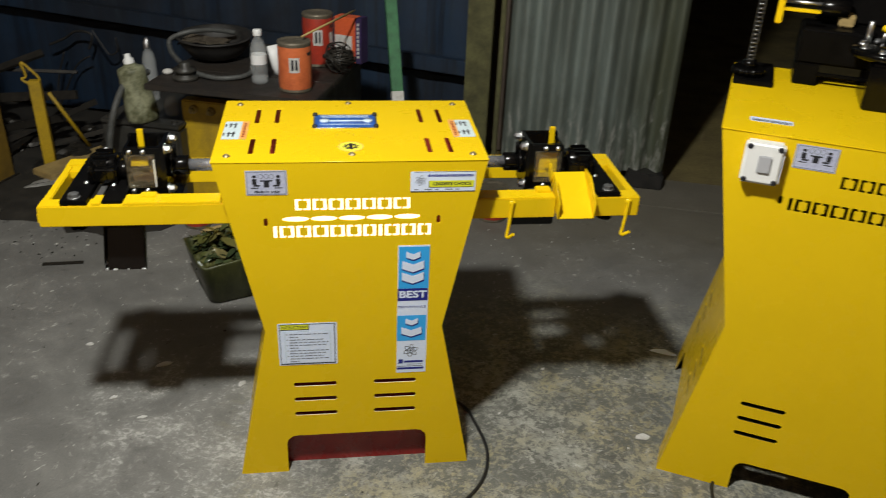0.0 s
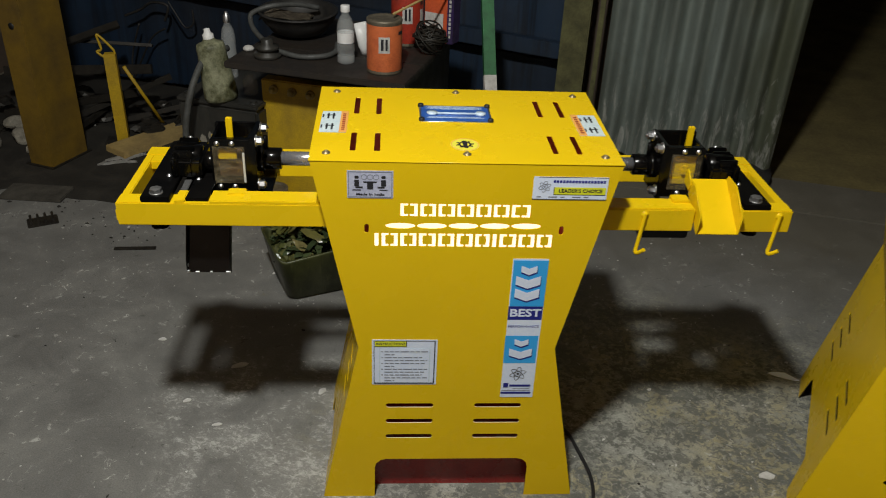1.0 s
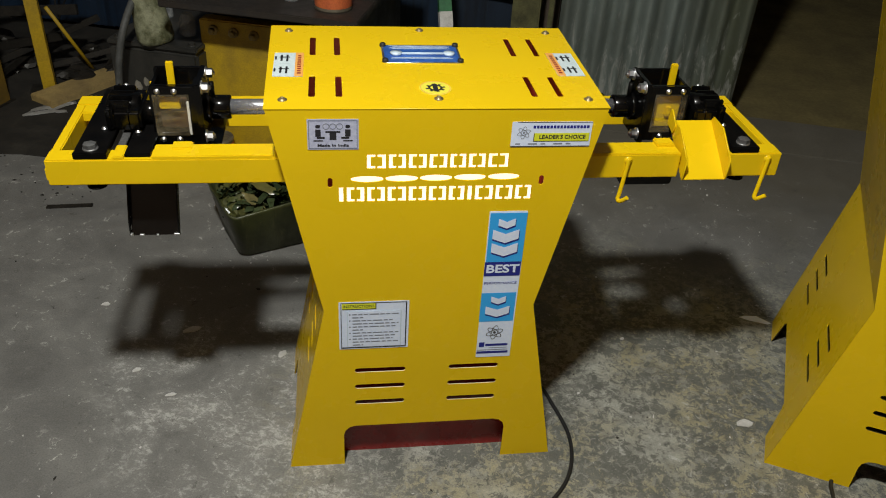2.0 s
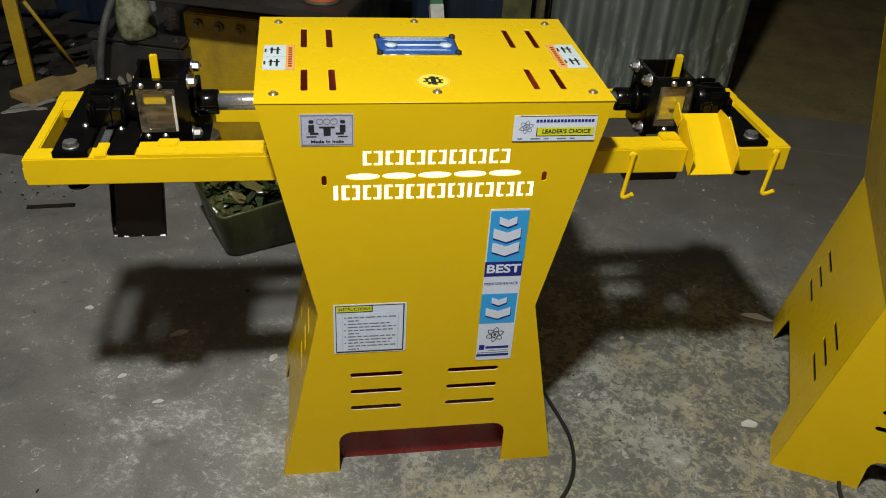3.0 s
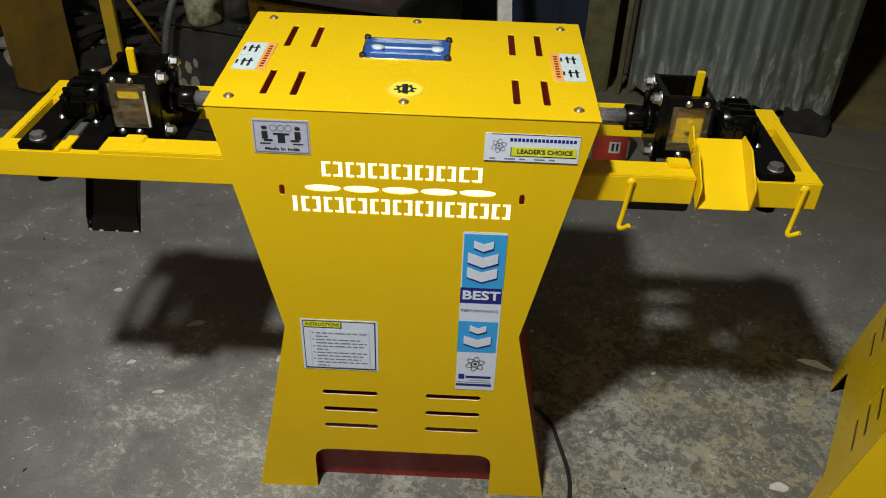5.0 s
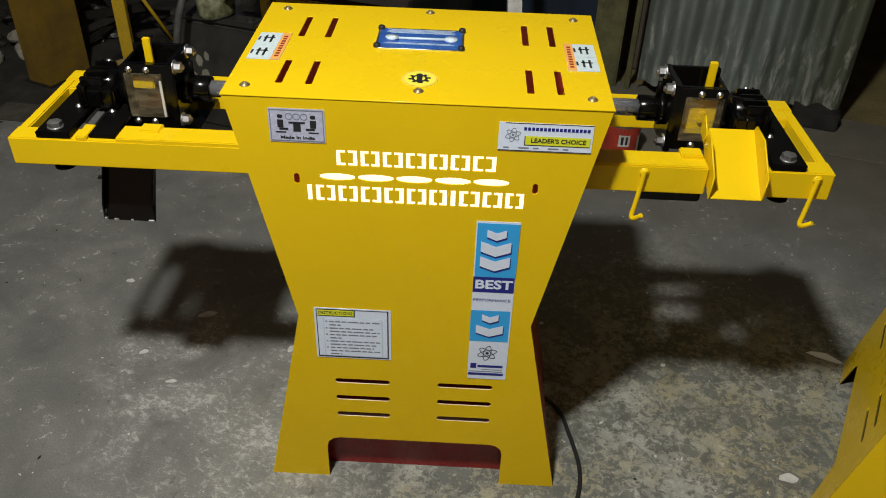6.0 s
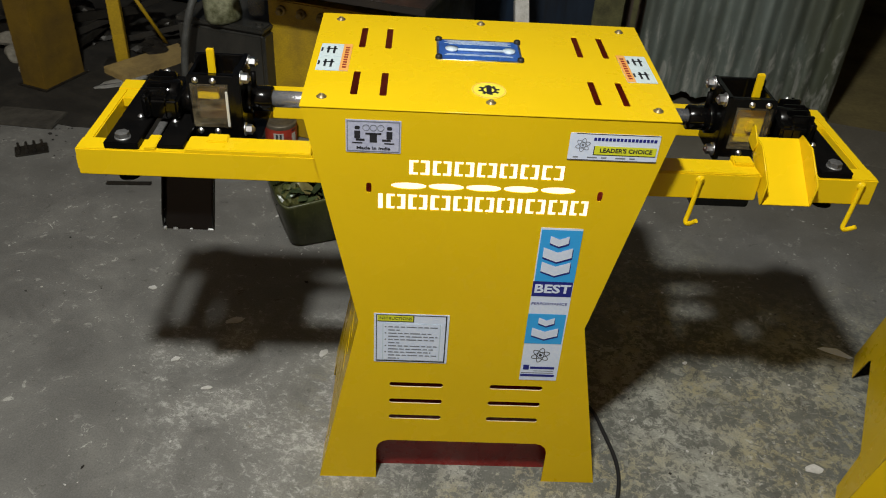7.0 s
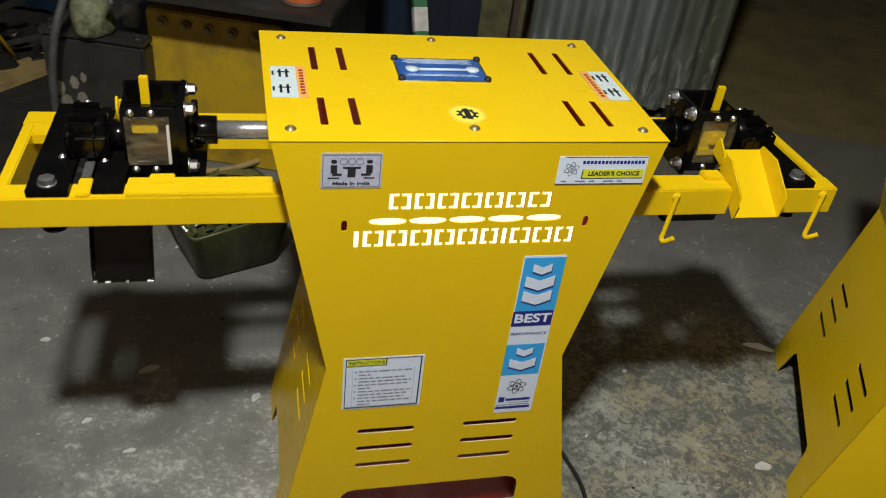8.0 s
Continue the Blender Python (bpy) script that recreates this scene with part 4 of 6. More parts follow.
def arm(parent, s):
    """A side arm: U-shaped frame with its bearing bar, rotor box and shaft. Drawn for the +x side; s mirrors it."""
    k = lambda bm: mirrored(bm, s)
    end = 0.7125
    # U frame of square tube
    bm = box(0.272, end if s < 0 else 0.498, 0.055, 0.098, 0.733, 0.785, 0.002)
    if s > 0:
        add(bm, box(0.596, end, 0.055, 0.098, 0.733, 0.785, 0.002))
    add(bm, box(0.272, end, 0.300, 0.345, 0.733, 0.785, 0.002))
    add(bm, box(0.693, end - 0.001, 0.096, 0.302, 0.734, 0.784, 0.002))
    add(bm, box(0.662, 0.694, 0.262, 0.301, 0.764, 0.7845, 0.002))
    fr = part("arm_frame", k(bm), YELLOW, parent)
    if s < 0:
        part("frame_pad", k(box(0.574, 0.594, 0.0565, 0.105, 0.783, 0.791, 0.0015)), YELLOW, fr)
    bm = box(0.305, 0.524 if s < 0 else 0.496, 0.0565, 0.106, 0.782, 0.791 if s < 0 else 0.7872, 0.0015)
    add(bm, box(0.455, 0.492, 0.083, 0.112, 0.783, 0.7945, 0.002))
    part("frame_pad", k(bm), YELLOW, fr)
    # bent guide plate standing on the rear tube, between the bearing and the box
    bm = box(0.531, 0.557, 0.303, 0.3075, 0.7852, 0.828, 0.001)
    add(bm, plate([(0.290, 0.7852), (0.3075, 0.7852), (0.3075, 0.833), (0.300, 0.836), (0.290, 0.820)], [], 0.004, Matrix(((0, 0, 1, 0.5585), (1, 0, 0, 0), (0, 1, 0, 0), (0, 0, 0, 1)))))
    part("guide_plate", k(bm), YELLOW, fr)
    bm = box(end - 0.012, end + 0.006, 0.066, 0.072, 0.738, 0.762, 0.001)
    add(bm, box(end - 0.012, end + 0.005, 0.080, 0.086, 0.740, 0.752, 0.001))
    part("weld_tab", k(bm), YELLOW, fr)
    # bearing bar with its hexagon bolt
    bar = part("bearing_bar", k(box(0.603, 0.662, 0.057, 0.352, 0.785, 0.7975, 0.0015)), BLACK_FLAT, parent, "black steel flat bar")
    part("bolt_head", k(hexbolt(0.0125, 0.009, Matrix.Translation((0.634, 0.078, 0.7985)), 1.12)), ZINC, bar, "zinc hexagon bolt head")
    part("bolt_nut", k(hexbolt(0.0135, 0.014, Matrix.Translation((0.634, 0.078, 0.7215)))), BLACK_FLAT, bar)
    part("slide_plate", k(box(0.527, 0.573, 0.064 if s < 0 else 0.175, 0.335, 0.7855, 0.7925, 0.0012)), BLACK_FLAT, parent)
    part("slide_strip", k(box(0.5785, 0.5925, 0.108 if s < 0 else 0.175, 0.30, 0.7855, 0.7905, 0.001)), ZINC, parent)
    # bearing housing: two cheeks, ribs and round boss
    bm = box(0.604, 0.618, 0.146, 0.268, 0.7976, 0.846, 0.005, 3)
    add(bm, box(0.570, 0.582, 0.150, 0.262, 0.7976, 0.840, 0.005, 3))
    add(bm, box(0.580, 0.606, 0.160, 0.250, 0.7976, 0.828, 0.003))
    for y in (0.166, 0.190, 0.214, 0.238):
        add(bm, box(0.574, 0.616, y - 0.004, y + 0.004, 0.82, 0.853, 0.002))
    add(bm, rod((0.560, 0.206, 0.822), (0.622, 0.206, 0.822), 0.028, 28, 0.004))
    add(bm, box(0.554, 0.606, 0.150, 0.262, 0.7976, 0.836, 0.005, 3))
    add(bm, rod((0.534, 0.200, 0.815), (0.556, 0.200, 0.815), 0.022, 24, 0.002))
    h = part("bearing_housing", k(bm), BLACK, parent)
    for x, y, z in ((0.564, 0.156, 0.7926), (0.564, 0.172, 0.7926), (0.626, 0.160, 0.7976), (0.626, 0.252, 0.7976), (0.596, 0.254, 0.846)):
        part("cap_screw", k(dome(Matrix.Translation((x, y, z)))), CHROME, h)
    # rotor box: frame with clear front
    x0, x1, y0, y1, z0, z1 = 0.449, 0.533, 0.158, 0.234, 0.768, 0.885
    bm = plate(rect(x0, x1, z0, z1, 0.004, 2), [rect(x0 + 0.016, x1 - 0.009, z0 + 0.024, z1 - 0.019, 0.004, 2)], 0.009, front_at(y0))
    add(bm, box(x0, x1, y0 + 0.003, y1, z0, z0 + 0.009, 0.001))
    add(bm, box(x0, x0 + 0.007, y0 + 0.004, y1, z0 + 0.008, z1 - 0.001, 0.001))
    add(bm, box(x0 + 0.002, x1 - 0.002, y0 + 0.003, y0 + 0.014, z1 - 0.010, z1 - 0.001, 0.0015))
    add(bm, box(x1 - 0.007, x1, y0 + 0.004, y1, z0 + 0.008, z1 - 0.002, 0.001))
    add(bm, plate(rect(x0 - 0.004, x1 + 0.002, z0, z1 + 0.009, 0.004, 2), [], 0.008, front_at(y1)))
    rb = part("rotor_box", k(bm), BLACK, parent)
    part("clear_window", k(box(x0 + 0.012, x1 - 0.005, y0 - 0.0075, y0 - 0.0049, z0 + 0.019, z1 - 0.015)), ACRYLIC, rb, "smeared clear plastic window").visible_shadow = False
    if s < 0:
        # pale strip paints the light that the plastic's edge catches
        bm = box(x0 + 0.0125, x0 + 0.0170, y0 - 0.0105, y0 - 0.0078, z0 + 0.021, z1 - 0.026, 0.001)
        part("window_edge", k(bm), LIT_PLASTIC_EDGE, rb, "pale strip for the light caught in the plastic's edge")
    if s < 0:
        bm = box(x0 + 0.031, x1 - 0.014, y0 + 0.004, y0 + 0.014, 0.836, 0.860, 0.002)
    else:
        bm = box(x0 + 0.017, x1 - 0.010, y0 + 0.008, y0 + 0.014, 0.793, 0.865, 0.002)
        add(bm, box(x0 + 0.042, x1 - 0.030, y0 + 0.001, y0 + 0.009, 0.818, 0.840, 0.002))
    part("yellow_feeder", k(bm), YELLOW, rb)
    part("inner_shelf", k(box(x0 + 0.018, x1 - 0.012, y0 + 0.016, y0 + 0.022, 0.792, 0.832, 0.002)), RUST_DARK, rb)
    bm = box(x0 + 0.012, x1 - 0.008, y0 + 0.046, y1 - 0.004, z0 + 0.010, z0 + 0.050, 0.004)
    add(bm, rod((x0 + 0.006, 0.206, 0.815), (x1 - 0.006, 0.206, 0.815), 0.030, 24))
    part("rotor", k(bm), RUST_DARK, rb, "worn brown steel rotor")
    for x in (x0 + 0.038, x1 - 0.015):
        for z in (z0 + 0.009, z1 - 0.009):
            part("cover_bolt", k(dome(Matrix.Translation((x, y0 - 0.0045, z)) @ FRONT)), CHROME, rb)
    # end flange and its bolts
    fl = part("flange", k(box(x0 - 0.012, x0 - 0.0005, y0 - 0.012, y1 + 0.012, z0 - 0.004, z1 + 0.008, 0.002)), BLACK, rb)
    turn = Matrix.Rotation(radians(-90), 4, "Y")
    for y, z in ((y0 - 0.001, z1 - 0.002), (y0 - 0.001, z0 + 0.014), (y1 - 0.004, z1 - 0.002)):
        bm = hexbolt(0.0095, 0.012, Matrix.Translation((x0 - 0.013, y, z)) @ turn)
        add(bm, rod((x0 - 0.012, y, z), (x0 - 0.029, y, z), 0.0045, 12))
        part("flange_bolt", k(bm), CHROME, rb, "bright flange bolt")
    # lever
    part("lever", k(box(0.493 if s < 0 else 0.507, 0.507 if s < 0 else 0.521, 0.207, 0.216, 0.8465, 0.913, 0.0015)), YELLOW, fr)
    # coupling and shaft
    bm = rod((x0 - 0.058, 0.206, 0.822), (x0 - 0.011, 0.206, 0.822), 0.0235, 28, 0.0015)
    add(bm, rod((x0 - 0.022, 0.206, 0.822), (x0 - 0.0115, 0.206, 0.822), 0.029, 28, 0.002))
    c = part("coupling", k(bm), BLACK, parent)
    part("grub_screw", k(rod((x0 - 0.024, 0.206, 0.845), (x0 - 0.024, 0.206, 0.874), 0.005, 12)), BLACK_FLAT, c)
    part("shaft", k(rod((0.262, 0.206, 0.822), (x0 - 0.056, 0.206, 0.822), 0.0155, 28)), SHAFT, parent, "bright turned steel shaft")
    return fr


def sloped_tray(p0, p1, x0, x1, side, t=0.003):
    """A chute from the upper edge p0 to the lower edge p1 (y, z), with side walls that taper to the top."""
    a, b = Vector((0, *p0)), Vector((0, *p1))
    d = (b - a).normalized()
    n = Vector((1, 0, 0)).cross(d)
    if n.z < 0:
        n = -n
    ln = (b - a).length
    m = Matrix(((1, 0, 0, x0), (0, d.y, n.y, a.y), (0, d.z, n.z, a.z), (0, 0, 0, 1)))
    w = x1 - x0
    bm = box(0, w, 0, ln, -t / 2, t / 2, 0.0006)
    for x in (-t / 2, w + t / 2):
        prof = [(0.0, -t / 2), (ln, -t / 2), (ln, t), (ln * 0.84, side), (ln * 0.30, side), (0.0, side * 0.35)]
        s = plate([(u, v) for u, v in prof], [], t, Matrix(((0, 0, 1, x), (1, 0, 0, 0), (0, 1, 0, 0), (0, 0, 0, 1))))
        add(bm, s)
    bm.transform(m)
    return bm


def twin_arm_machine():
    m = thing("twin_arm_machine", Matrix.Translation((0, 1.9, 0)), "yellow hourglass-shaped twin-arm machine with lit lettering on concrete floor", "machine")
    zt, zw = 0.908, 0.46
    rows = blocks(-0.132, 0.132, 0.7905, 0.8195, UPPER_ROW) + blocks(-0.185, 0.183, 0.7205, 0.7515, LOWER_ROW)
    rows += [lens(-0.1615 + 0.0645 * k, -0.1615 + 0.0645 * k + 0.0595, 0.7685 + 0.0005 * k, 0.0135) for k in range(5)]
    fp = cabinet(m, 0.31, 0.22, zt, zw, 0.42, (-0.184, 0.190, 0.125), 0.103, rows, (0.10, 0.32, 0.06, 0.0), side_slots=((0.122, 0.045), (0.300, 0.045)), side_z=(0.255, 0.303, 0.351), red_side=1)
    # glowing panel stands in for the lamp behind the cut-out lettering
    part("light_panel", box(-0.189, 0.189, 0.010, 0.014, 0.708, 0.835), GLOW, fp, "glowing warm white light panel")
    part("inner_guard", box(-0.205, 0.205, 0.040, 0.0425, 0.0, 0.33, 0.0005), RED_GLOSS, m, "dark red inner guard panel")
    top_cover(m, zt + 0.003)
    front_stickers(fp)
    arm(m, -1)
    fr = arm(m, 1)
    ch = part("left_chute", sloped_tray((0.185, 0.752), (0.100, 0.592), -0.596, -0.505, 0.014), BLACK, m, "glossy black discharge chute")
    # bright bits set on the rim, both its worn spots and its glints
    for x0, x1, u0, u1 in ((-0.598, -0.592, 0.985, 1.004), (-0.580, -0.571, 0.996, 1.003), (-0.548, -0.543, 0.996, 1.003), (-0.514, -0.503, 0.994, 1.004), (-0.598, -0.5955, 0.90, 0.93), (-0.5055, -0.503, 0.86, 0.88), (-0.598, -0.596, 0.80, 0.81)):
        y0, z0 = 0.185 - 0.085 * u0, 0.752 - 0.160 * u0
        y1, z1 = 0.185 - 0.085 * u1, 0.752 - 0.160 * u1
        chip = box(x0, x1, min(y0, y1) - 0.003, max(y0, y1) + 0.002, min(z0, z1), max(z0, z1) + 0.003, 0.0006, 1)
        part("bright_chip", chip, CHROME, ch, "bright steel bit for the rim's worn spots and glints")
    # black plate put over the gap to give the hollow its dark
    part("hollow_plate", box(-0.600, -0.412, 0.100, 0.298, 0.7545, 0.7585, 0.001), BLACK, m)
    part("lower_guard", box(0.395, 0.505, 0.088, 0.20, 0.697, 0.7325, 0.003), BLACK, m)
    t = sloped_tray((0.150, 0.814), (0.036, 0.737), 0.503, 0.591, 0.040)
    cheek = [(0.151, 0.808), (0.148, 0.837), (0.144, 0.842), (0.139, 0.841), (0.112, 0.822), (0.118, 0.800)]
    add(t, plate(cheek, [], 0.003, Matrix(((0, 0, 1, 0.4985), (1, 0, 0, 0), (0, 1, 0, 0), (0, 0, 0, 1)))))
    part("discharge_tray", t, YELLOW, fr)
    for x in (0.389, 0.684):
        c = 0.8 if x < 0.5 else 1.2
        bm = tube([(x, 0.052, 0.778), (x - 0.003, 0.051, 0.745), (x - 0.008, 0.048, 0.705), (x - 0.0105, 0.046, 0.690), (x - 0.0080, 0.042, 0.6865), (x - 0.004 * c, 0.036, 0.692), (x + 0.003 * c, 0.030, 0.701)], 0.0044, 12)
        add(bm, lathe([(0.009, 0), (0.006, 0.004), (0, 0.005)], 10), Matrix.Translation((x, 0.055, 0.772)) @ FRONT)
        part("hook", bm, YELLOW, fr)
    return m


def bigger_machine():
    a = math.degrees(math.atan2(-0.463, 0.886))
    u = Vector((0.886, -0.463, 0))
    w = 0.342
    base = Vector((0.838, 1.826, 0)) + u * w
    m = thing("press_machine", Matrix.Translation(base) @ Matrix.Rotation(radians(a), 4, "Z"), "larger yellow hourglass-shaped press machine with a white switch box", "machine")
    zt, zw, d = 1.008, 0.505, 0.60
    rows = blocks(-0.088, 0.166, 0.911, 0.940, UPPER_ROW) + blocks(-0.183, 0.183, 0.840, 0.871, LOWER_ROW)
    fp = cabinet(m, w, 0.252, zt, zw, d, (-0.147, 0.147, 0.098), 0.1145, rows, (0.112, 0.480, 0.100, 0.020), 0.356, (0.2885, 0.2415, 0.193), ((0.130, 0.055), (0.455, 0.055)), (-1,), False, SHADED_INNER_PAINT)
    part("top_cover", box(-0.358, 0.358, -0.002, d + 0.002, zt + 0.0005, zt + 0.004, 0.001), YELLOW, m)
    # switch box
    sb = part("switch_box", box(-w + 0.042, -w + 0.126, -0.034, -0.0006, 0.903, 0.999, 0.006, 3), SWITCH, fp, "white plastic switch box")
    part("rocker", box(-w + 0.074, -w + 0.102, -0.039, -0.0345, 0.932, 0.972, 0.002), SWITCH_GREY, sb)
    for x in (-w + 0.052, -w + 0.116):
        for z in (0.912, 0.990):
            bm = lathe([(0.0062, 0), (0.0062, 0.001), (0.002, 0.0012), (0, 0.0)], 14)
            bm.transform(Matrix.Translation((x, -0.0342, z)) @ FRONT)
            part("screw", bm, INK, sb)
    emblem_sticker(fp, -w + 0.147, -w + 0.236, 0.944, 1.0, False)
    z = zt + 0.004
    s = part("data_sticker", plate(rect(-w + 0.042, -w + 0.136, 0.078, 0.108), [], 0.0008, flat_at(z + 0.0006)), WHITE, m, "narrow white sticker with dark print")
    bm = bmesh.new()
    for yy, h in ((0.0800, 0.0034), (0.0870, 0.0030), (0.0935, 0.0012)):
        add(bm, plate(rect(-w + 0.045, -w + 0.133, yy, yy + h), [], 0.0003, flat_at(z + 0.0013)))
    part("small_print", bm, INK, s)
    # black foot plate with a sprocket and a chain that runs upwards
    foot = part("foot_plate", box(-w - 0.014, -w + 0.086, 0.375, 0.585, z, z + 0.012, 0.002), BLACK_FLAT, m)
    cx, cy = -w + 0.020, 0.440
    ring = [((0.043 if k % 4 in (1, 2) else 0.036) * math.cos(2 * math.pi * k / 56), (0.043 if k % 4 in (1, 2) else 0.036) * math.sin(2 * math.pi * k / 56)) for k in range(56)]
    bm = plate(ring, [], 0.018, flat_at(0.023))
    add(bm, lathe([(0, 0.03), (0.018, 0.03), (0.018, 0.05), (0, 0.05)], 24))
    bm.transform(Matrix.Translation((cx, cy, z)))
    part("sprocket", bm, BLACK, foot)
    bm = bmesh.new()
    for k in range(34):
        s = 0.0085 if k % 2 else 0.006
        for dx in (-s, s):
            add(bm, box(dx - 0.0012, dx + 0.0012, -0.005, 0.005, 0.011 * k - 0.007, 0.011 * k + 0.007, 0.001, 1))
        add(bm, rod((-0.010, 0, 0.011 * k), (0.010, 0, 0.011 * k), 0.0032, 8))
    bm.transform(Matrix.Translation((cx, cy - 0.004, z + 0.052)))
    part("chain", bm, CHAIN, foot, "oily roller chain")
    # raised black gear body on its foot, crosspiece and column, with the die head
    body = part("gear_body", box(-w + 0.130, w - 0.03, 0.452, 0.595, z + 0.055, z + 0.145, 0.006, 3), BLACK_FLAT, m)
    part("body_wall", box(-w + 0.160, w - 0.05, 0.555, 0.595, z + 0.146, z + 0.40, 0.006), BLACK_FLAT, body)
    part("body_foot", box(-w + 0.132, -w + 0.192, 0.450, 0.560, z, z + 0.056, 0.003), BLACK_FLAT, body)
    part("crosspiece", box(-w + 0.190, -w + 0.300, 0.455, 0.467, z + 0.026, z + 0.034, 0.001), BLACK_FLAT, body)
    part("column", box(-w + 0.288, -w + 0.430, 0.282, 0.445, z, z + 0.112, 0.006), BLACK, m)
    bm = lathe([(0, 0), (0.088, 0), (0.092, 0.004), (0.092, 0.016), (0.086, 0.020), (0.050, 0.020), (0.046, 0.026), (0.030, 0.027), (0, 0.027)], 40)
    bm.transform(Matrix.Translation((-w + 0.335, 0.380, z + 0.1125)))
    rm = part("die_head", bm, BLACK, m, "oily black round die head")
    for k in range(8):
        q = 2 * math.pi * (k + 0.5) / 8
        part("die_bolt", hexbolt(0.0075, 0.007, Matrix.Translation((-w + 0.335 + 0.068 * math.cos(q), 0.380 + 0.068 * math.sin(q), z + 0.133))), CHROME, rm)
    part("stud", rod((-w + 0.282, 0.425, z + 0.130), (-w + 0.282, 0.425, z + 0.185), 0.007, 16, 0.002), CHROME, rm)
    part("yellow_knob", lathe([(0, 0), (0.006, 0.001), (0.010, 0.006), (0.011, 0.011), (0.008, 0.018), (0, 0.021)], 18), YELLOW, rm).location = (-w + 0.318, 0.425, z + 0.160)
    part("knob_stem", rod((-w + 0.318, 0.425, z + 0.130), (-w + 0.318, 0.425, z + 0.163), 0.004, 12), CHROME, rm)
    part("clamp_block", box(-w + 0.215, -w + 0.252, 0.505, 0.552, z + 0.1455, z + 0.178, 0.004), PLANK, body, "grimy pale clamp block")
    cr = box(-w + 0.058, -w + 0.074, 0.435, 0.462, z + 0.152, z + 0.36, 0.002)
    add(cr, box(-w + 0.073, -w + 0.162, 0.442, 0.458, z + 0.184, z + 0.192, 0.001))
    part("side_bracket", cr, YELLOW, body)
    part("guide_rod", rod((-w + 0.080, 0.505, z + 0.198), (-w + 0.190, 0.505, z + 0.198), 0.005, 14), CHROME, body)
    part("roller", rod((-w + 0.165, 0.520, z + 0.190), (-w + 0.235, 0.520, z + 0.190), 0.026, 24, 0.003), BLACK, body)
    return m


twin_arm_machine()
bigger_machine()


# the table and what stands on it ---------------------------------------
def turned(x, y, z=0.0, a=-18.0):
    return Matrix.Translation((x, y, z)) @ Matrix.Rotation(radians(a), 4, "Z")


def work_table():
    t = thing("work_table", turned(-0.108, 3.15), "low dark oily wooden work table against the blue wall", "table")
    for y0, y1 in ((0.0, 0.235), (0.238, 0.47), (0.473, 0.72)):
        part("board", box(-0.685, 0.0, y0, y1, 0.616, 0.640, 0.003), TABLE_WOOD, t)
    # two black boards added; their colour is the shade under the table
    part("apron", box(-0.05, -0.02, 0.052, 0.70, 0.30, 0.6155, 0.002), SOOT_AND_SHADE, t, "black side board for the shade under the table")
    part("back_board", box(-0.620, -0.052, 0.262, 0.280, 0.02, 0.6155, 0.002), SOOT_AND_SHADE, t, "black back board for the shade under the table")
    for x, y in ((-0.66, 0.66), (-0.10, 0.66), (-0.10, 0.06), (-0.66, 0.56)):
        part("leg", box(x, x + 0.05, y, y + 0.05, 0.0, 0.6155, 0.003), TABLE_WOOD, t)


def tin(x, y, z, r, h, label_mat, label, words):
    t = thing("paint_tin", turned(x, y, z, 20), label, "tin")
    part("can", lathe([(0, 0), (r, 0), (r * 1.02, 0.004), (r, 0.008), (r, h - 0.012), (r * 1.03, h - 0.006), (r * 1.0, h), (r * 0.86, h), (r * 0.84, h - 0.006), (0, h - 0.006)], 40), TIN_LID, t)
    part("paper_label", lathe([(r * 1.006, 0.012), (r * 1.012, 0.0135), (r * 1.012, h - 0.018), (r * 1.006, h - 0.0165)], 40), label_mat, t)
    part("lid", lathe([(0, h - 0.003), (r * 0.5, h - 0.002), (r * 0.8, h - 0.003), (r * 0.82, h + 0.002), (r * 0.84, h - 0.004)], 32), TIN_LID, t)
    if words:
        for k, (a0, a1, z0, z1, m) in enumerate(((-128, -92, 0.42, 0.72, PAPER), (-120, -112, 0.47, 0.68, INK), (-106, -99, 0.47, 0.68, INK), (-60, -35, 0.74, 0.80, INK), (-60, -40, 0.20, 0.66, PAPER if words > 1 else label_mat))):
            bm = bmesh.new()
            n, rr = 6, r * (1.02 + 0.006 * (m is INK))
            lo = [bm.verts.new((rr * math.cos(radians(a0 + (a1 - a0) * i / n)), rr * math.sin(radians(a0 + (a1 - a0) * i / n)), h * z0)) for i in range(n + 1)]
            hi = [bm.verts.new((v.co.x, v.co.y, h * z1)) for v in lo]
            for i in range(n):
                bm.faces.new((lo[i], lo[i + 1], hi[i + 1], hi[i]))
            part("label_print", bm, m, t)
    return t


def water_bottle(x, y, z):
    t = thing("water_bottle", turned(x, y, z), "small clear plastic water bottle with a white cap", "bottle")
    r = 0.032
    prof = [(0, 0.004), (r * 0.7, 0.0), (r, 0.006), (r, 0.03), (r * 0.93, 0.036), (r, 0.042), (r, 0.07), (r * 0.95, 0.075), (r * 0.95, 0.115), (r, 0.12), (r * 0.97, 0.14), (r * 0.7, 0.163), (r * 0.42, 0.178), (r * 0.42, 0.19)]
    part("body", lathe(prof, 32), GLASS, t)
    part("cap", lathe([(r * 0.50, 0.186), (r * 0.52, 0.19), (r * 0.52, 0.206), (r * 0.46, 0.209), (0, 0.209)], 24), CAP, t)
    part("paper_label", lathe([(r * 0.965, 0.078), (r * 0.97, 0.08), (r * 0.97, 0.112), (r * 0.965, 0.114)], 32), CAP, t)


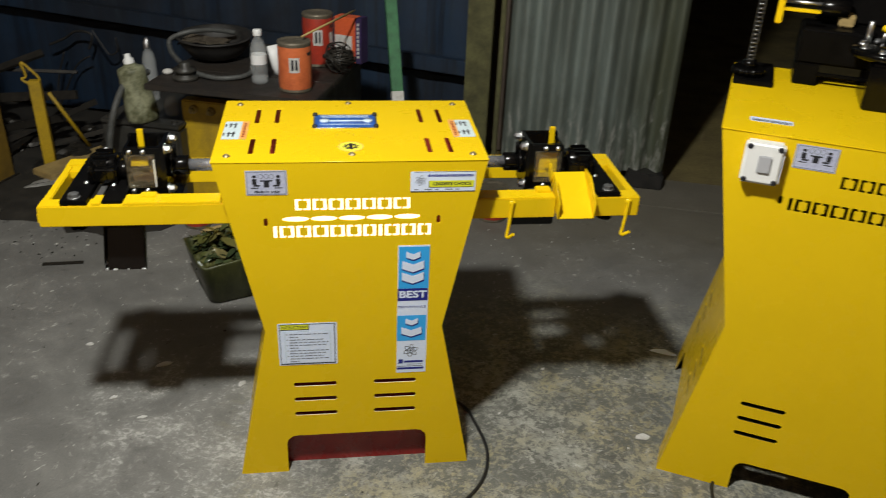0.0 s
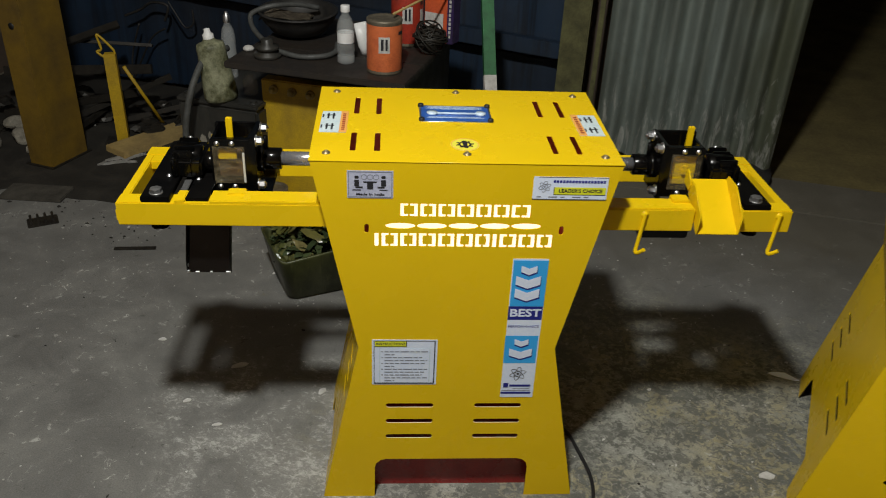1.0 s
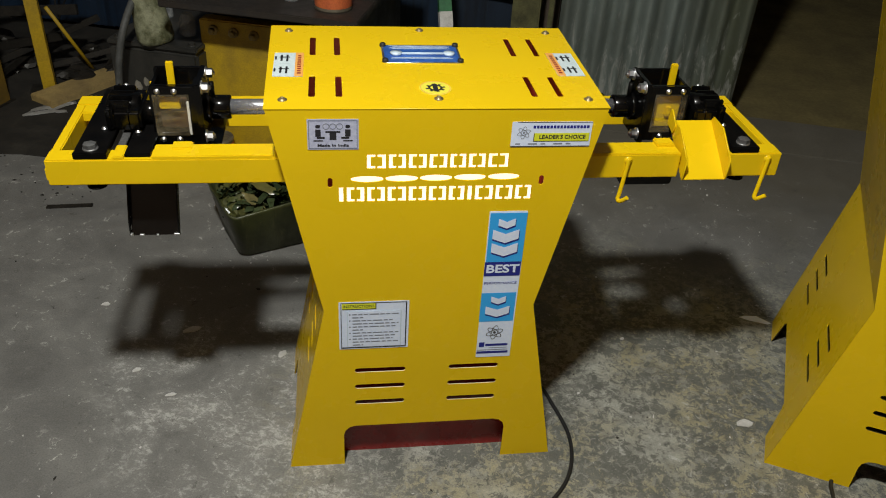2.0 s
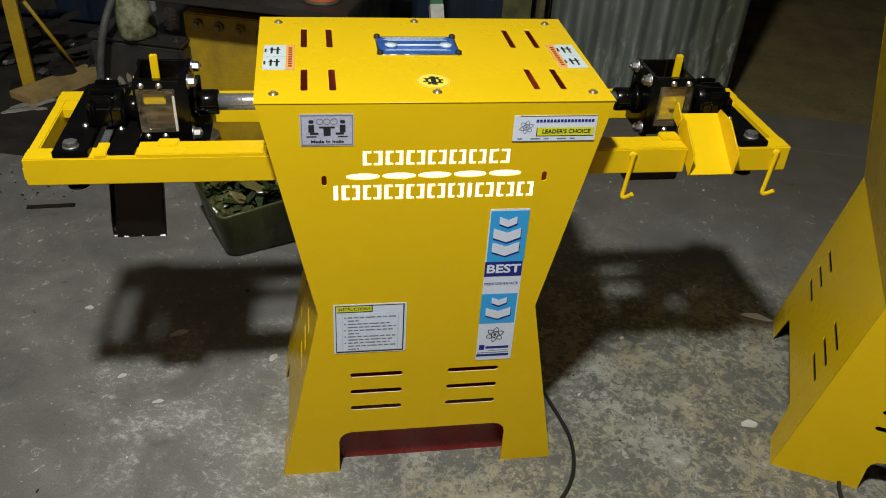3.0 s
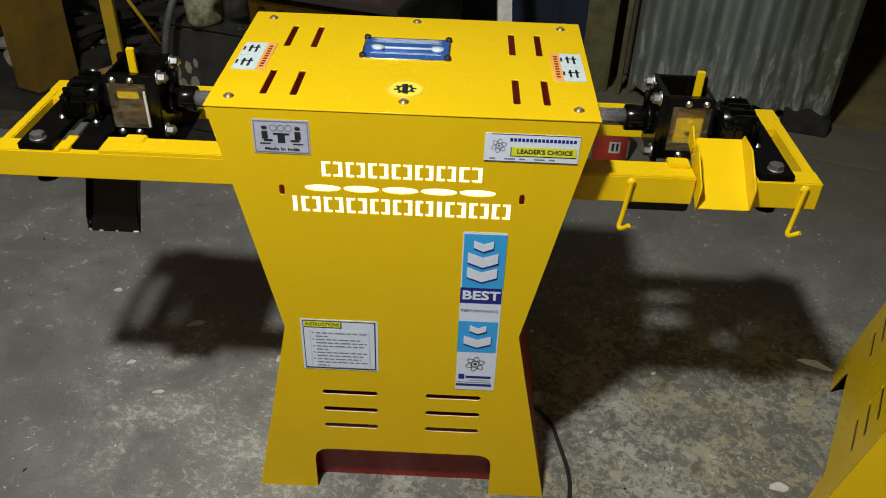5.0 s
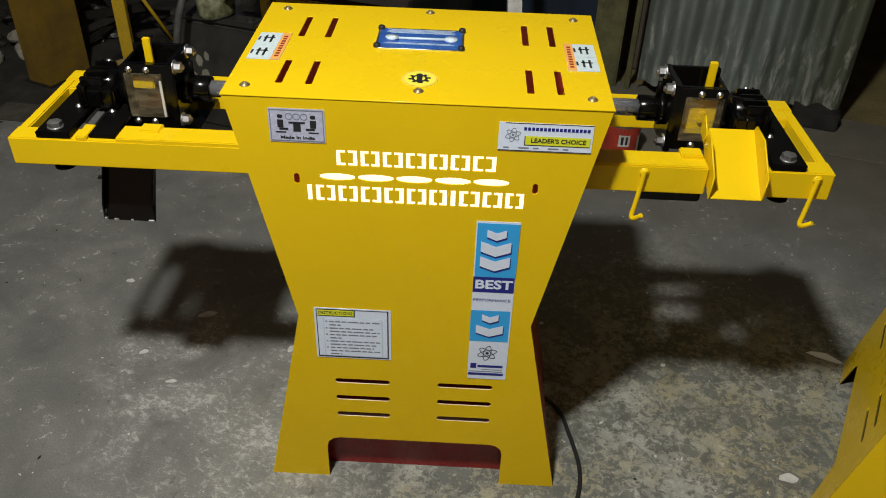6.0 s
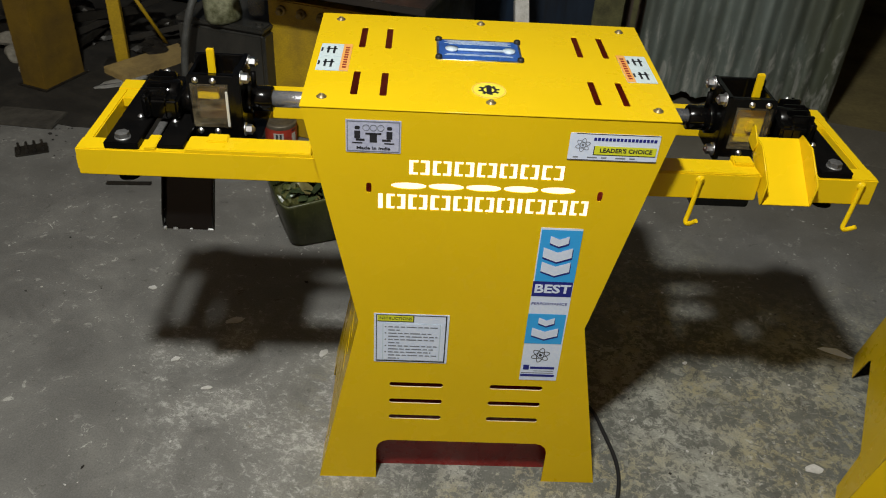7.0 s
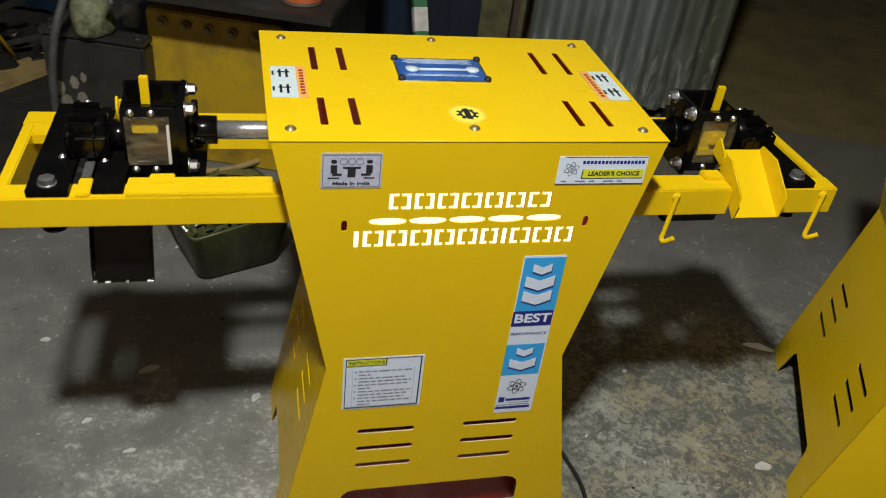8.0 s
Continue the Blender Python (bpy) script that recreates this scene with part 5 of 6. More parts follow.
def table_things():
    tin(-0.180, 3.305, 0.64, 0.062, 0.188, TIN_ORANGE, "orange paint tin with a dented dirty lid on the table", 1)
    tin(-0.095, 3.66, 0.64, 0.062, 0.215, TIN_RED, "dark red paint tin behind the orange one", 2)
    water_bottle(-0.32, 3.38, 0.64)
    t = thing("carton", turned(0.045, 3.70, 0.64, -30), "upright orange and purple carton with a white panel", "box")
    part("front", box(-0.065, 0.035, -0.03, 0.03, 0.0, 0.19, 0.002), CARTON, t)
    part("side", box(0.0355, 0.063, -0.031, 0.031, 0.0, 0.192, 0.002), PURPLE, t)
    part("white_panel", box(-0.060, 0.020, -0.0335, -0.0308, 0.05, 0.115), PAPER, t)
    bm = bmesh.new()
    for k in range(9):
        add(bm, box(0.045, 0.054, -0.0335, -0.0318, 0.025 + k * 0.017, 0.036 + k * 0.017))
    part("side_print", bm, PAPER, t)
    # squeezed white tube
    t = thing("glue_tube", turned(-0.255, 3.50, 0.64, 15) @ Matrix.Rotation(radians(-9), 4, "Y"), "squeezed white plastic tube standing on its cap", "tube")
    bm = lathe([(0, 0), (0.016, 0), (0.017, 0.02), (0.021, 0.03), (0.022, 0.06), (0.024, 0.12), (0, 0.12)], 20)
    for v in bm.verts:
        f = max(0.0, (v.co.z - 0.03) / 0.09)
        v.co.y *= 1 - 0.88 * f
    part("tube_body", bm, CAP, t)
    # black bowl with a rim, hose looped round it
    t = thing("iron_bowl", Matrix.Translation((-0.525, 3.735, 0.640)) @ Matrix.Rotation(radians(3), 4, "X"), "large black iron bowl lying on the table", "bowl")
    prof = [(0, 0), (0.06, 0.002), (0.11, 0.025), (0.145, 0.07), (0.152, 0.095), (0.158, 0.096), (0.158, 0.102), (0.148, 0.103), (0.138, 0.075), (0.10, 0.034), (0.05, 0.014), (0, 0.012)]
    part("bowl", lathe(prof, 40), SOOT_AND_SHADE, t)
    bm = bmesh.new()
    n = 10
    grid = [[bm.verts.new((-0.145 + 0.205 * i / n, -0.075 + 0.10 * j / n + 0.02 * math.sin(i * 0.7), 0.088 + 0.016 * noise.noise((i * 0.45, j * 0.45, 3)) - 0.00045 * (i - 5) ** 2)) for j in range(n + 1)] for i in range(n + 1)]
    for i in range(n):
        for j in range(n):
            bm.faces.new((grid[i][j], grid[i + 1][j], grid[i + 1][j + 1], grid[i][j + 1])).smooth = True
    bmesh.ops.solidify(bm, geom=bm.faces[:], thickness=0.004)
    part("cloth", bm, RAG, t, "grey-brown rag crumpled in the bowl")
    bm = tube([(-0.36, 3.53, 0.668), (-0.365, 3.46, 0.655), (-0.41, 3.412, 0.652), (-0.497, 3.405, 0.652), (-0.591, 3.47, 0.66), (-0.673, 3.60, 0.68), (-0.705, 3.676, 0.705), (-0.695, 3.69, 0.735), (-0.62, 3.70, 0.760), (-0.53, 3.75, 0.755), (-0.45, 3.79, 0.735)], 0.0098, 12)
    tagged(part("hose", bm, HOSE), "grey rubber hose looped over the black bowl", "hose")
    t = thing("turned_knob", turned(-0.61, 3.43, 0.64), "stepped dark metal pulley lying on the table", "pulley")
    part("pulley", lathe([(0, 0), (0.05, 0), (0.05, 0.014), (0.034, 0.018), (0.034, 0.028), (0.042, 0.03), (0.042, 0.042), (0.022, 0.048), (0.022, 0.066), (0.012, 0.07), (0, 0.07)], 32), GREASE, t)
    # tangled ball of binding wire
    rnd = random.Random(3)
    bm = bmesh.new()
    for k in range(26):
        a, b = rnd.uniform(0, 6.28), rnd.uniform(-1.2, 1.2)
        m = Matrix.Translation((0, 0, 0.045)) @ Matrix.Rotation(a, 4, "Z") @ Matrix.Rotation(b, 4, "X") @ Matrix.Diagonal((1, 1, 0.85, 1))
        r = rnd.uniform(0.034, 0.052)
        add(bm, tube([(r * math.cos(2 * math.pi * i / 8), r * math.sin(2 * math.pi * i / 8), rnd.uniform(-0.004, 0.004)) for i in range(8)], 0.0028, 5, True), m)
    core = bmesh.new()
    bmesh.ops.create_icosphere(core, subdivisions=3, radius=0.043)
    for v in core.verts:
        v.co *= 0.85 + 0.4 * noise.noise(v.co * 45)
        v.co.z = v.co.z * 0.85 + 0.042
    add(bm, core)
    ob = part("wire_ball", bm, SCRAP)
    ob.location = (-0.008, 3.53, 0.642)
    ob.scale = (1.3, 1.3, 1.3)
    tagged(ob, "tangled ball of dark binding wire on the table", "wire", kind="stuff")
    ob = part("brush_handle", rod((-0.15, 3.30, 0.842), (0.055, 3.60, 0.875), 0.0045, 10), PLANK)
    tagged(ob, "thin wooden brush handle lying across the tins", "brush")
    ob = part("putty_lump", lathe([(0, 0), (0.018, 0.002), (0.022, 0.010), (0.014, 0.018), (0, 0.02)], 12), PAPER)
    ob.location = (-0.69, 3.50, 0.64)
    tagged(ob, "small white lump of putty at the table's edge", "putty")


def green_bar():
    t = thing("green_bar", None, "green painted steel bar leaning on the wall", "bar")
    a, b = Vector((0.262, 3.27, 0.004)), Vector((0.212, 3.74, 0.915))
    d = b - a
    m = Matrix.Translation(a) @ d.to_track_quat("Z", "Y").to_matrix().to_4x4()
    bm = box(-0.024, 0.024, -0.014, 0.014, 0, d.length, 0.002)
    bm.transform(m)
    part("bar", bm, GREEN, t)
    bm = box(-0.0246, 0.0246, -0.0146, 0.0146, d.length * 0.52, d.length * 0.60, 0.001)
    bm.transform(m)
    part("paint_band", bm, PAPER, t, "white paint splash")


# the corner with the scrap ---------------------------------------------
def corner():
    t = thing("iron_block", turned(-0.995, 3.56), "greasy black iron gearbox block on the floor", "gearbox")
    part("housing", box(0.0, 0.345, 0.0, 0.42, 0.0, 0.415, 0.012, 3), GREASE, t)
    part("lid", box(-0.001, 0.346, -0.001, 0.421, 0.4155, 0.436, 0.005), GREASE, t)
    for x in (0.03, 0.315):
        for y in (0.03, 0.39):
            part("bolt", hexbolt(0.012, 0.009, Matrix.Translation((x, y, 0.437))), GREASE, t)
    for x, z, k in ((0.045, 0.235, 0.8), (0.060, 0.185, 1.0), (0.055, 0.12, 1.1), (0.098, 0.262, 0.7), (0.118, 0.205, 0.9), (0.150, 0.155, 0.7), (0.132, 0.285, 0.5)):
        rag = [(px * 0.022 * k * (1 + 0.5 * noise.noise((i * 0.9, k, x * 9))), py * 0.034 * k * (1 + 0.6 * noise.noise((i * 0.8, z * 9, 2)))) for i, (px, py) in enumerate(oval(0, 0, 1, 1, 14))]
        part("plaster_splash", plate(rag, [], 0.0015, Matrix.Translation((x, -0.0008, z)) @ FRONT), RUBBLE, t)
    # grimy jug on the block
    t = thing("plastic_jug", turned(-0.815, 3.545, 0.429) @ Matrix.Rotation(radians(-8), 4, "Y"), "grimy pale plastic bottle standing on the iron block", "bottle")
    part("body", lathe([(0, 0.003), (0.05, 0), (0.062, 0.006), (0.066, 0.022), (0.064, 0.055), (0.060, 0.10), (0.057, 0.15), (0.054, 0.19), (0.055, 0.205), (0.051, 0.222), (0.026, 0.232), (0.021, 0.24), (0, 0.24)], 32), JUG, t)
    part("spout", lathe([(0.021, 0.2395), (0.021, 0.256), (0.013, 0.262), (0.011, 0.277), (0, 0.279)], 16), CAP, t)
    t = thing("spray_bottle", turned(-0.822, 3.80, 0.4365), "slender clear bottle with a silver cap behind the grimy one", "bottle")
    part("body", lathe([(0, 0.003), (0.026, 0), (0.029, 0.006), (0.029, 0.17), (0.024, 0.20), (0.013, 0.222), (0.012, 0.232)], 20), GLASS, t)
    part("cap", lathe([(0.014, 0.228), (0.014, 0.255), (0.009, 0.262), (0.006, 0.272), (0, 0.273)], 16), CHROME, t, "silver cap")
    t = thing("glass_jar", turned(-0.712, 3.60, 0.4365), "small clear glass jar beside the bottle", "jar")
    part("body", lathe([(0, 0.003), (0.026, 0), (0.030, 0.005), (0.030, 0.018), (0.028, 0.021), (0.030, 0.024), (0.030, 0.036), (0.028, 0.039), (0.030, 0.042), (0.029, 0.058), (0.020, 0.072), (0.018, 0.082)], 24), GLASS, t)
    ob = part("drain_hose", tube([(-0.80, 3.66, 0.60), (-0.86, 3.56, 0.60), (-0.895, 3.45, 0.53), (-0.925, 3.42, 0.42), (-0.945, 3.42, 0.28), (-0.95, 3.43, 0.10), (-0.93, 3.42, 0.012), (-0.86, 3.36, 0.012)], 0.0125, 12), HOSE)
    tagged(ob, "grey hose hanging down beside the iron block", "hose")
    for pts, r in (([(-1.31, 4.79, 0.50), (-1.264, 4.770, 0.424), (-1.227, 4.758, 0.375), (-1.182, 4.745, 0.40), (-1.181, 4.745, 0.47)], 0.0045), ([(-1.56, 4.865, 0.40), (-1.469, 4.838, 0.441), (-1.398, 4.814, 0.485), (-1.314, 4.787, 0.475), (-1.339, 4.795, 0.396)], 0.007),
                   ([(-1.488, 4.844, 0.365), (-1.552, 4.865, 0.192), (-1.565, 4.868, 0.062), (-1.507, 4.850, 0.162), (-1.425, 4.823, 0.298), (-1.344, 4.797, 0.355)], 0.005)):
        tagged(part("wall_wire", tube(pts, r, 8), SOOT_AND_SHADE), "loose dark wire drooping from the wall rail", "wire", "wires on the wall")
    # yellow bolted block
    t = thing("yellow_die_block", turned(-0.658, 3.525), "grimy yellow steel block with a row of bolts under the table", "die block")
    part("block", box(0.0, 0.44, 0.0, 0.06, 0.0, 0.525, 0.005), DIRTY_YELLOW, t)
    for k in range(5):
        x, z = 0.055 + 0.076 * k, 0.490 - 0.002 * k
        bm = rod((x, 0.002, z), (x, -0.014, z), 0.0175, 20, 0.003)
        add(bm, rod((x, -0.013, z), (x, -0.030, z), 0.0115, 6, 0.0015))
        part("bolt", bm, BOLT_PAINT, t, "dirty painted bolt head")
    # paint cans on the floor
    tin(-0.625, 3.44, 0.0, 0.058, 0.10, TIN_RED, "small red tin with a pale label on the floor", 2)
    tin(0.66, 3.45, 0.0, 0.065, 0.15, TIN_RED, "red tin on the floor near the corrugated sheet", 2)
    ob = part("branch", tube([(-0.60, 3.33, 0.012), (-0.52, 3.36, 0.02), (-0.42, 3.37, 0.025), (-0.32, 3.42, 0.03), (-0.27, 3.49, 0.02)], 0.011, 8), PLANK)
    tagged(ob, "pale curved stick lying on the floor", "stick")

    # heavy yellow column
    t = thing("yellow_column", Matrix.Translation((-1.63, 3.793, 0)) @ Matrix.Rotation(radians(66), 4, "Z"), "grimy yellow steel box column standing on the floor", "column")
    bm = box(0, 0.215, 0, 0.125, 0.0, 3.99, 0.004)
    part("shaft", bm, COLUMN_PAINT, t)
    part("base_plate", box(-0.012, 0.232, -0.012, 0.14, 0.0, 0.010, 0.002), SCRAP, t)
    part("bolt_hole", rod((-0.0015, 0.06, 0.62), (0.004, 0.06, 0.62), 0.014, 16), RUBBER, t)

    # thin post with a loop and a brace
    t = thing("yellow_post", turned(-1.425, 4.12, 0, 8), "thin yellow steel post with a bent wire loop on top", "post")
    part("post", box(-0.019, 0.032, -0.02, 0.02, 0.0, 0.425, 0.002), DIRTY_YELLOW, t)
    part("loop", tube([(0.028, 0, 0.42), (0.022, 0, 0.445), (-0.028, 0, 0.505), (-0.036, 0, 0.498), (-0.026, 0, 0.445), (-0.046, 0, 0.432), (-0.015, 0, 0.405)], 0.0055, 8), DIRTY_YELLOW, t)
    part("foot", box(-0.07, 0.07, -0.05, 0.05, 0.0, 0.008, 0.001), SCRAP, t)
    ob = part("thin_bar", rod((-1.375, 4.15, 0.355), (-1.262, 4.285, 0.012), 0.0085, 8), DIRTY_YELLOW)
    tagged(ob, "thin yellow bar leaning behind the post", "bar")

    m = turned(-1.40, 3.97, 0, 51)
    ob = part("plank", box(-0.02, 0.44, -0.075, 0.065, 0.0, 0.034, 0.003), PLANK)
    ob.matrix_world = m
    tagged(ob, "short pale wooden plank lying on the ground", "plank")
    bm = bmesh.new()
    n = 6
    grid = [[bm.verts.new(((i / n - 0.5) * 0.24, (j / n - 0.5) * 0.15 * (0.35 + 0.65 * i / n), 0.003 + 0.010 * abs(noise.noise((i * 0.35, j * 0.35, 1))))) for j in range(n + 1)] for i in range(n + 1)]
    for i in range(n):
        for j in range(n):
            bm.faces.new((grid[i][j], grid[i + 1][j], grid[i + 1][j + 1], grid[i][j + 1])).smooth = True
    bmesh.ops.solidify(bm, geom=bm.faces[:], thickness=0.0008)
    ob = part("paper_scrap", bm, PAPER)
    ob.matrix_world = turned(-1.375, 3.90, 0, 25)
    tagged(ob, "crumpled white paper scrap on the floor", "paper")
    ob = part("paper_scrap", plate([(0, 0.004), (0.03, 0.0), (0.085, 0.0), (0.096, 0.006), (0.05, 0.019), (0.015, 0.012)], [], 0.001), WHITE)
    ob.matrix_world = Matrix.Translation((1.015, 2.378, 0.0015)) @ Matrix.Rotation(radians(-24), 4, "Z") @ Matrix.Rotation(radians(32), 4, "X")
    tagged(ob, "torn white paper scrap beside the press", "paper")
    # bars and sheets in the heap behind the column
    rnd = random.Random(11)
    bars = [(-2.05, 4.45, 0.20, -1.30, 4.32, 0.27, 0.022), (-2.0, 4.25, 0.06, -1.38, 4.30, 0.16, 0.018), (-1.95, 4.50, 0.36, -1.34, 4.52, 0.33, 0.016), (-1.50, 4.28, 0.02, -1.12, 4.36, 0.10, 0.012),
            (-1.75, 4.20, 0.03, -1.25, 4.45, 0.20, 0.015), (-1.22, 4.30, 0.02, -1.05, 4.45, 0.22, 0.009), (-1.9, 4.35, 0.30, -1.5, 4.55, 0.42, 0.02), (-1.65, 4.15, 0.02, -1.45, 4.55, 0.12, 0.014)]
    for x0, y0, z0, x1, y1, z1, r in bars:
        a, b = Vector((x0, y0, z0 + r)), Vector((x1, y1, z1 + r))
        d = b - a
        bm = box(-r, r, -r * 0.5, r * 0.5, 0, d.length, 0.002)
        bm.transform(Matrix.Translation(a) @ d.to_track_quat("Z", "Y").to_matrix().to_4x4() @ Matrix.Rotation(rnd.uniform(0, 3), 4, "Z"))
        tagged(part("scrap_bar", bm, SCRAP), "dark rusty steel bar in the scrap heap", "scrap", "scrap heap bars")
    bm = bmesh.new()
    for k in range(34):
        r = rnd.uniform(0.02, 0.075)
        b = bmesh.new()
        bmesh.ops.create_icosphere(b, subdivisions=2, radius=r)
        off = Vector((k * 3.1, 0, 0))
        for v in b.verts:
            v.co *= 0.75 + 0.5 * noise.noise(v.co / r * 1.3 + off)
            v.co.z *= 0.6
        x, y = rnd.uniform(-2.3, -1.12), rnd.uniform(4.2, 4.62)
        add(bm, b, Matrix.Translation((x, y, r * 0.3 + 0.10 * rnd.random() * (y > 4.35))))
    tagged(part("scrap_heap", bm, SCRAP), "dark heap of rusty swarf and broken metal", "scrap", kind="stuff")
    for x, y, r in ((-1.93, 4.22, 0.075), (-1.86, 4.10, 0.06), (-1.98, 4.02, 0.05), (-1.78, 3.98, 0.035)):
        b = bmesh.new()
        bmesh.ops.create_icosphere(b, subdivisions=3, radius=r)
        for v in b.verts:
            v.co *= 0.85 + 0.45 * noise.noise(v.co / r * 1.2 + Vector((x * 9, y * 5, 0)))
            v.co.z *= 0.7
        ob = part("rubble_stone", b, RUBBLE)
        ob.location = (x, y, r * 0.5)
        tagged(ob, "pale broken lump of concrete on the ground", "stone", "rubble stones")
    ob = part("floor_slab", box(-0.13, 0.13, -0.065, 0.065, 0.0, 0.014, 0.003), MUD)
    ob.matrix_world = turned(-1.61, 3.55, 0, -6)
    tagged(ob, "flat muddy slab fragment lying on the floor", "slab")
    # dark strip and ribbed scrap on the floor
    ob = part("metal_strip", box(-0.075, 0.075, -0.009, 0.009, 0.0, 0.006, 0.001), SCRAP)
    ob.matrix_world = turned(-1.095, 3.11, 0, 3)
    tagged(ob, "rusty metal strip lying on the floor", "strip")
    t = thing("ribbed_scrap", turned(-1.50, 3.31, 0, 25), "dark ribbed scrap casting lying on the floor", "scrap")
    part("base", box(-0.055, 0.055, -0.035, 0.035, 0.0, 0.008, 0.002), SCRAP, t)
    for k in range(4):
        part("rib", box(-0.045 + 0.026 * k, -0.036 + 0.026 * k, -0.032, 0.032, 0.0082, 0.026, 0.002), SCRAP, t)


def leaf_bucket():
    """A cut-down square can, half full of wet leaves."""
    t = thing("leaf_bucket", turned(-0.415, 2.905, 0, 22), "mossy green cut-open plastic can full of wet leaves", "container")
    bm = bmesh.new()
    rings = []
    prof = [(0.112, 0.092, 0.0), (0.124, 0.104, 0.012), (0.154, 0.130, 0.172), (0.158, 0.134, 0.184), (0.151, 0.127, 0.184), (0.145, 0.120, 0.168), (0.115, 0.095, 0.02)]
    for a, b, z in prof:
        rings.append([bm.verts.new((x, y, z + (0.012 * math.sin(3 * x * 20) * (z > 0.1)))) for x, y in rect(-a, a, -b, b, 0.035, 5)])
    n = len(rings[0])
    for p, q in zip(rings, rings[1:]):
        for i in range(n):
            bm.faces.new((p[i], p[(i + 1) % n], q[(i + 1) % n], q[i])).smooth = True
    bm.faces.new(rings[0][::-1])
    bm.faces.new(rings[-1])
    part("can", bm, BUCKET, t)
    rnd = random.Random(21)
    bm = bmesh.new()
    for k in range(170):
        x, y = rnd.uniform(-0.110, 0.125), rnd.uniform(-0.09, 0.105)
        z = 0.100 + 0.055 * rnd.random() + 0.03 * (x > 0) + 0.055 * max(0.0, y / 0.1) * rnd.random()
        if k >= 110:                             # the heap stands over the far rim
            x, y = rnd.uniform(-0.13, 0.14), rnd.uniform(0.05, 0.125)
            z = 0.150 + 0.065 * rnd.random() * (1 - abs(x) / 0.2)
        big = 1.0 if k % 5 else 1.9
        ln, w = rnd.uniform(0.035, 0.065) * big, rnd.uniform(0.008, 0.015) * big ** 0.6
        m = Matrix.Translation((x, y, z)) @ Euler((rnd.uniform(-0.8, 0.8), rnd.uniform(-0.6, 0.6), rnd.uniform(0, 6.28))).to_matrix().to_4x4()
        row = []
        for i in range(5):
            u = i / 4
            ww = w * math.sin(math.pi * (0.08 + 0.84 * u))
            row.append([bm.verts.new(m @ Vector((ln * (u - 0.5) + 0.15 * ln * s * s * math.sin(4 * u), s * ww * (1 + 0.3 * math.sin(9 * u + k)), 0.014 * math.sin(3 * u + k) + 0.006 * abs(s) * math.cos(5 * u + k)))) for s in (-1, 0, 1)])
        for p, q in zip(row, row[1:]):
            for i in range(2):
                bm.faces.new((p[i], p[i + 1], q[i + 1], q[i])).smooth = True
    tagged(part("leaf_litter", bm, LEAF, t, "wet olive green leaves"), kind="stuff")
    b = bmesh.new()
    for k in range(9):
        q = bmesh.new()
        bmesh.ops.create_icosphere(q, subdivisions=3, radius=0.034)
        for v in q.verts:
            v.co *= 0.8 + 0.55 * noise.noise(v.co * 38 + Vector((k * 5.0, 0, 0)))
        add(b, q, Matrix.Translation((-0.105 + 0.018 * (k % 3), -0.085 + 0.024 * k, 0.108 + 0.014 * (k % 2))))
    tagged(part("moss", b, MOSS, t, "yellow-green clumps of moss along the can's side"), kind="stuff")
    part("mulch", lathe([(0, 0.10), (0.05, 0.098), (0.10, 0.085), (0.10, 0.06), (0, 0.06)], 24), BUCKET, t)
    b = lathe([(0, 0), (0.03, 0.004), (0.038, 0.02), (0.038, 0.10), (0.030, 0.125), (0.014, 0.14), (0.013, 0.155), (0, 0.155)], 28)
    b.transform(Matrix.Translation((0.055, -0.02, 0.12)) @ Euler((radians(78), 0, radians(30))).to_matrix().to_4x4() @ Matrix.Translation((0, 0, -0.07)))
    ob = part("glass_bottle", b, OLIVE_GLASS)
    ob.matrix_world = turned(-0.415, 2.905, 0, 22)
    tagged(ob, "greenish empty bottle lying on the leaves", "bottle")


work_table()
table_things()
green_bar()
corner()
leaf_bucket()


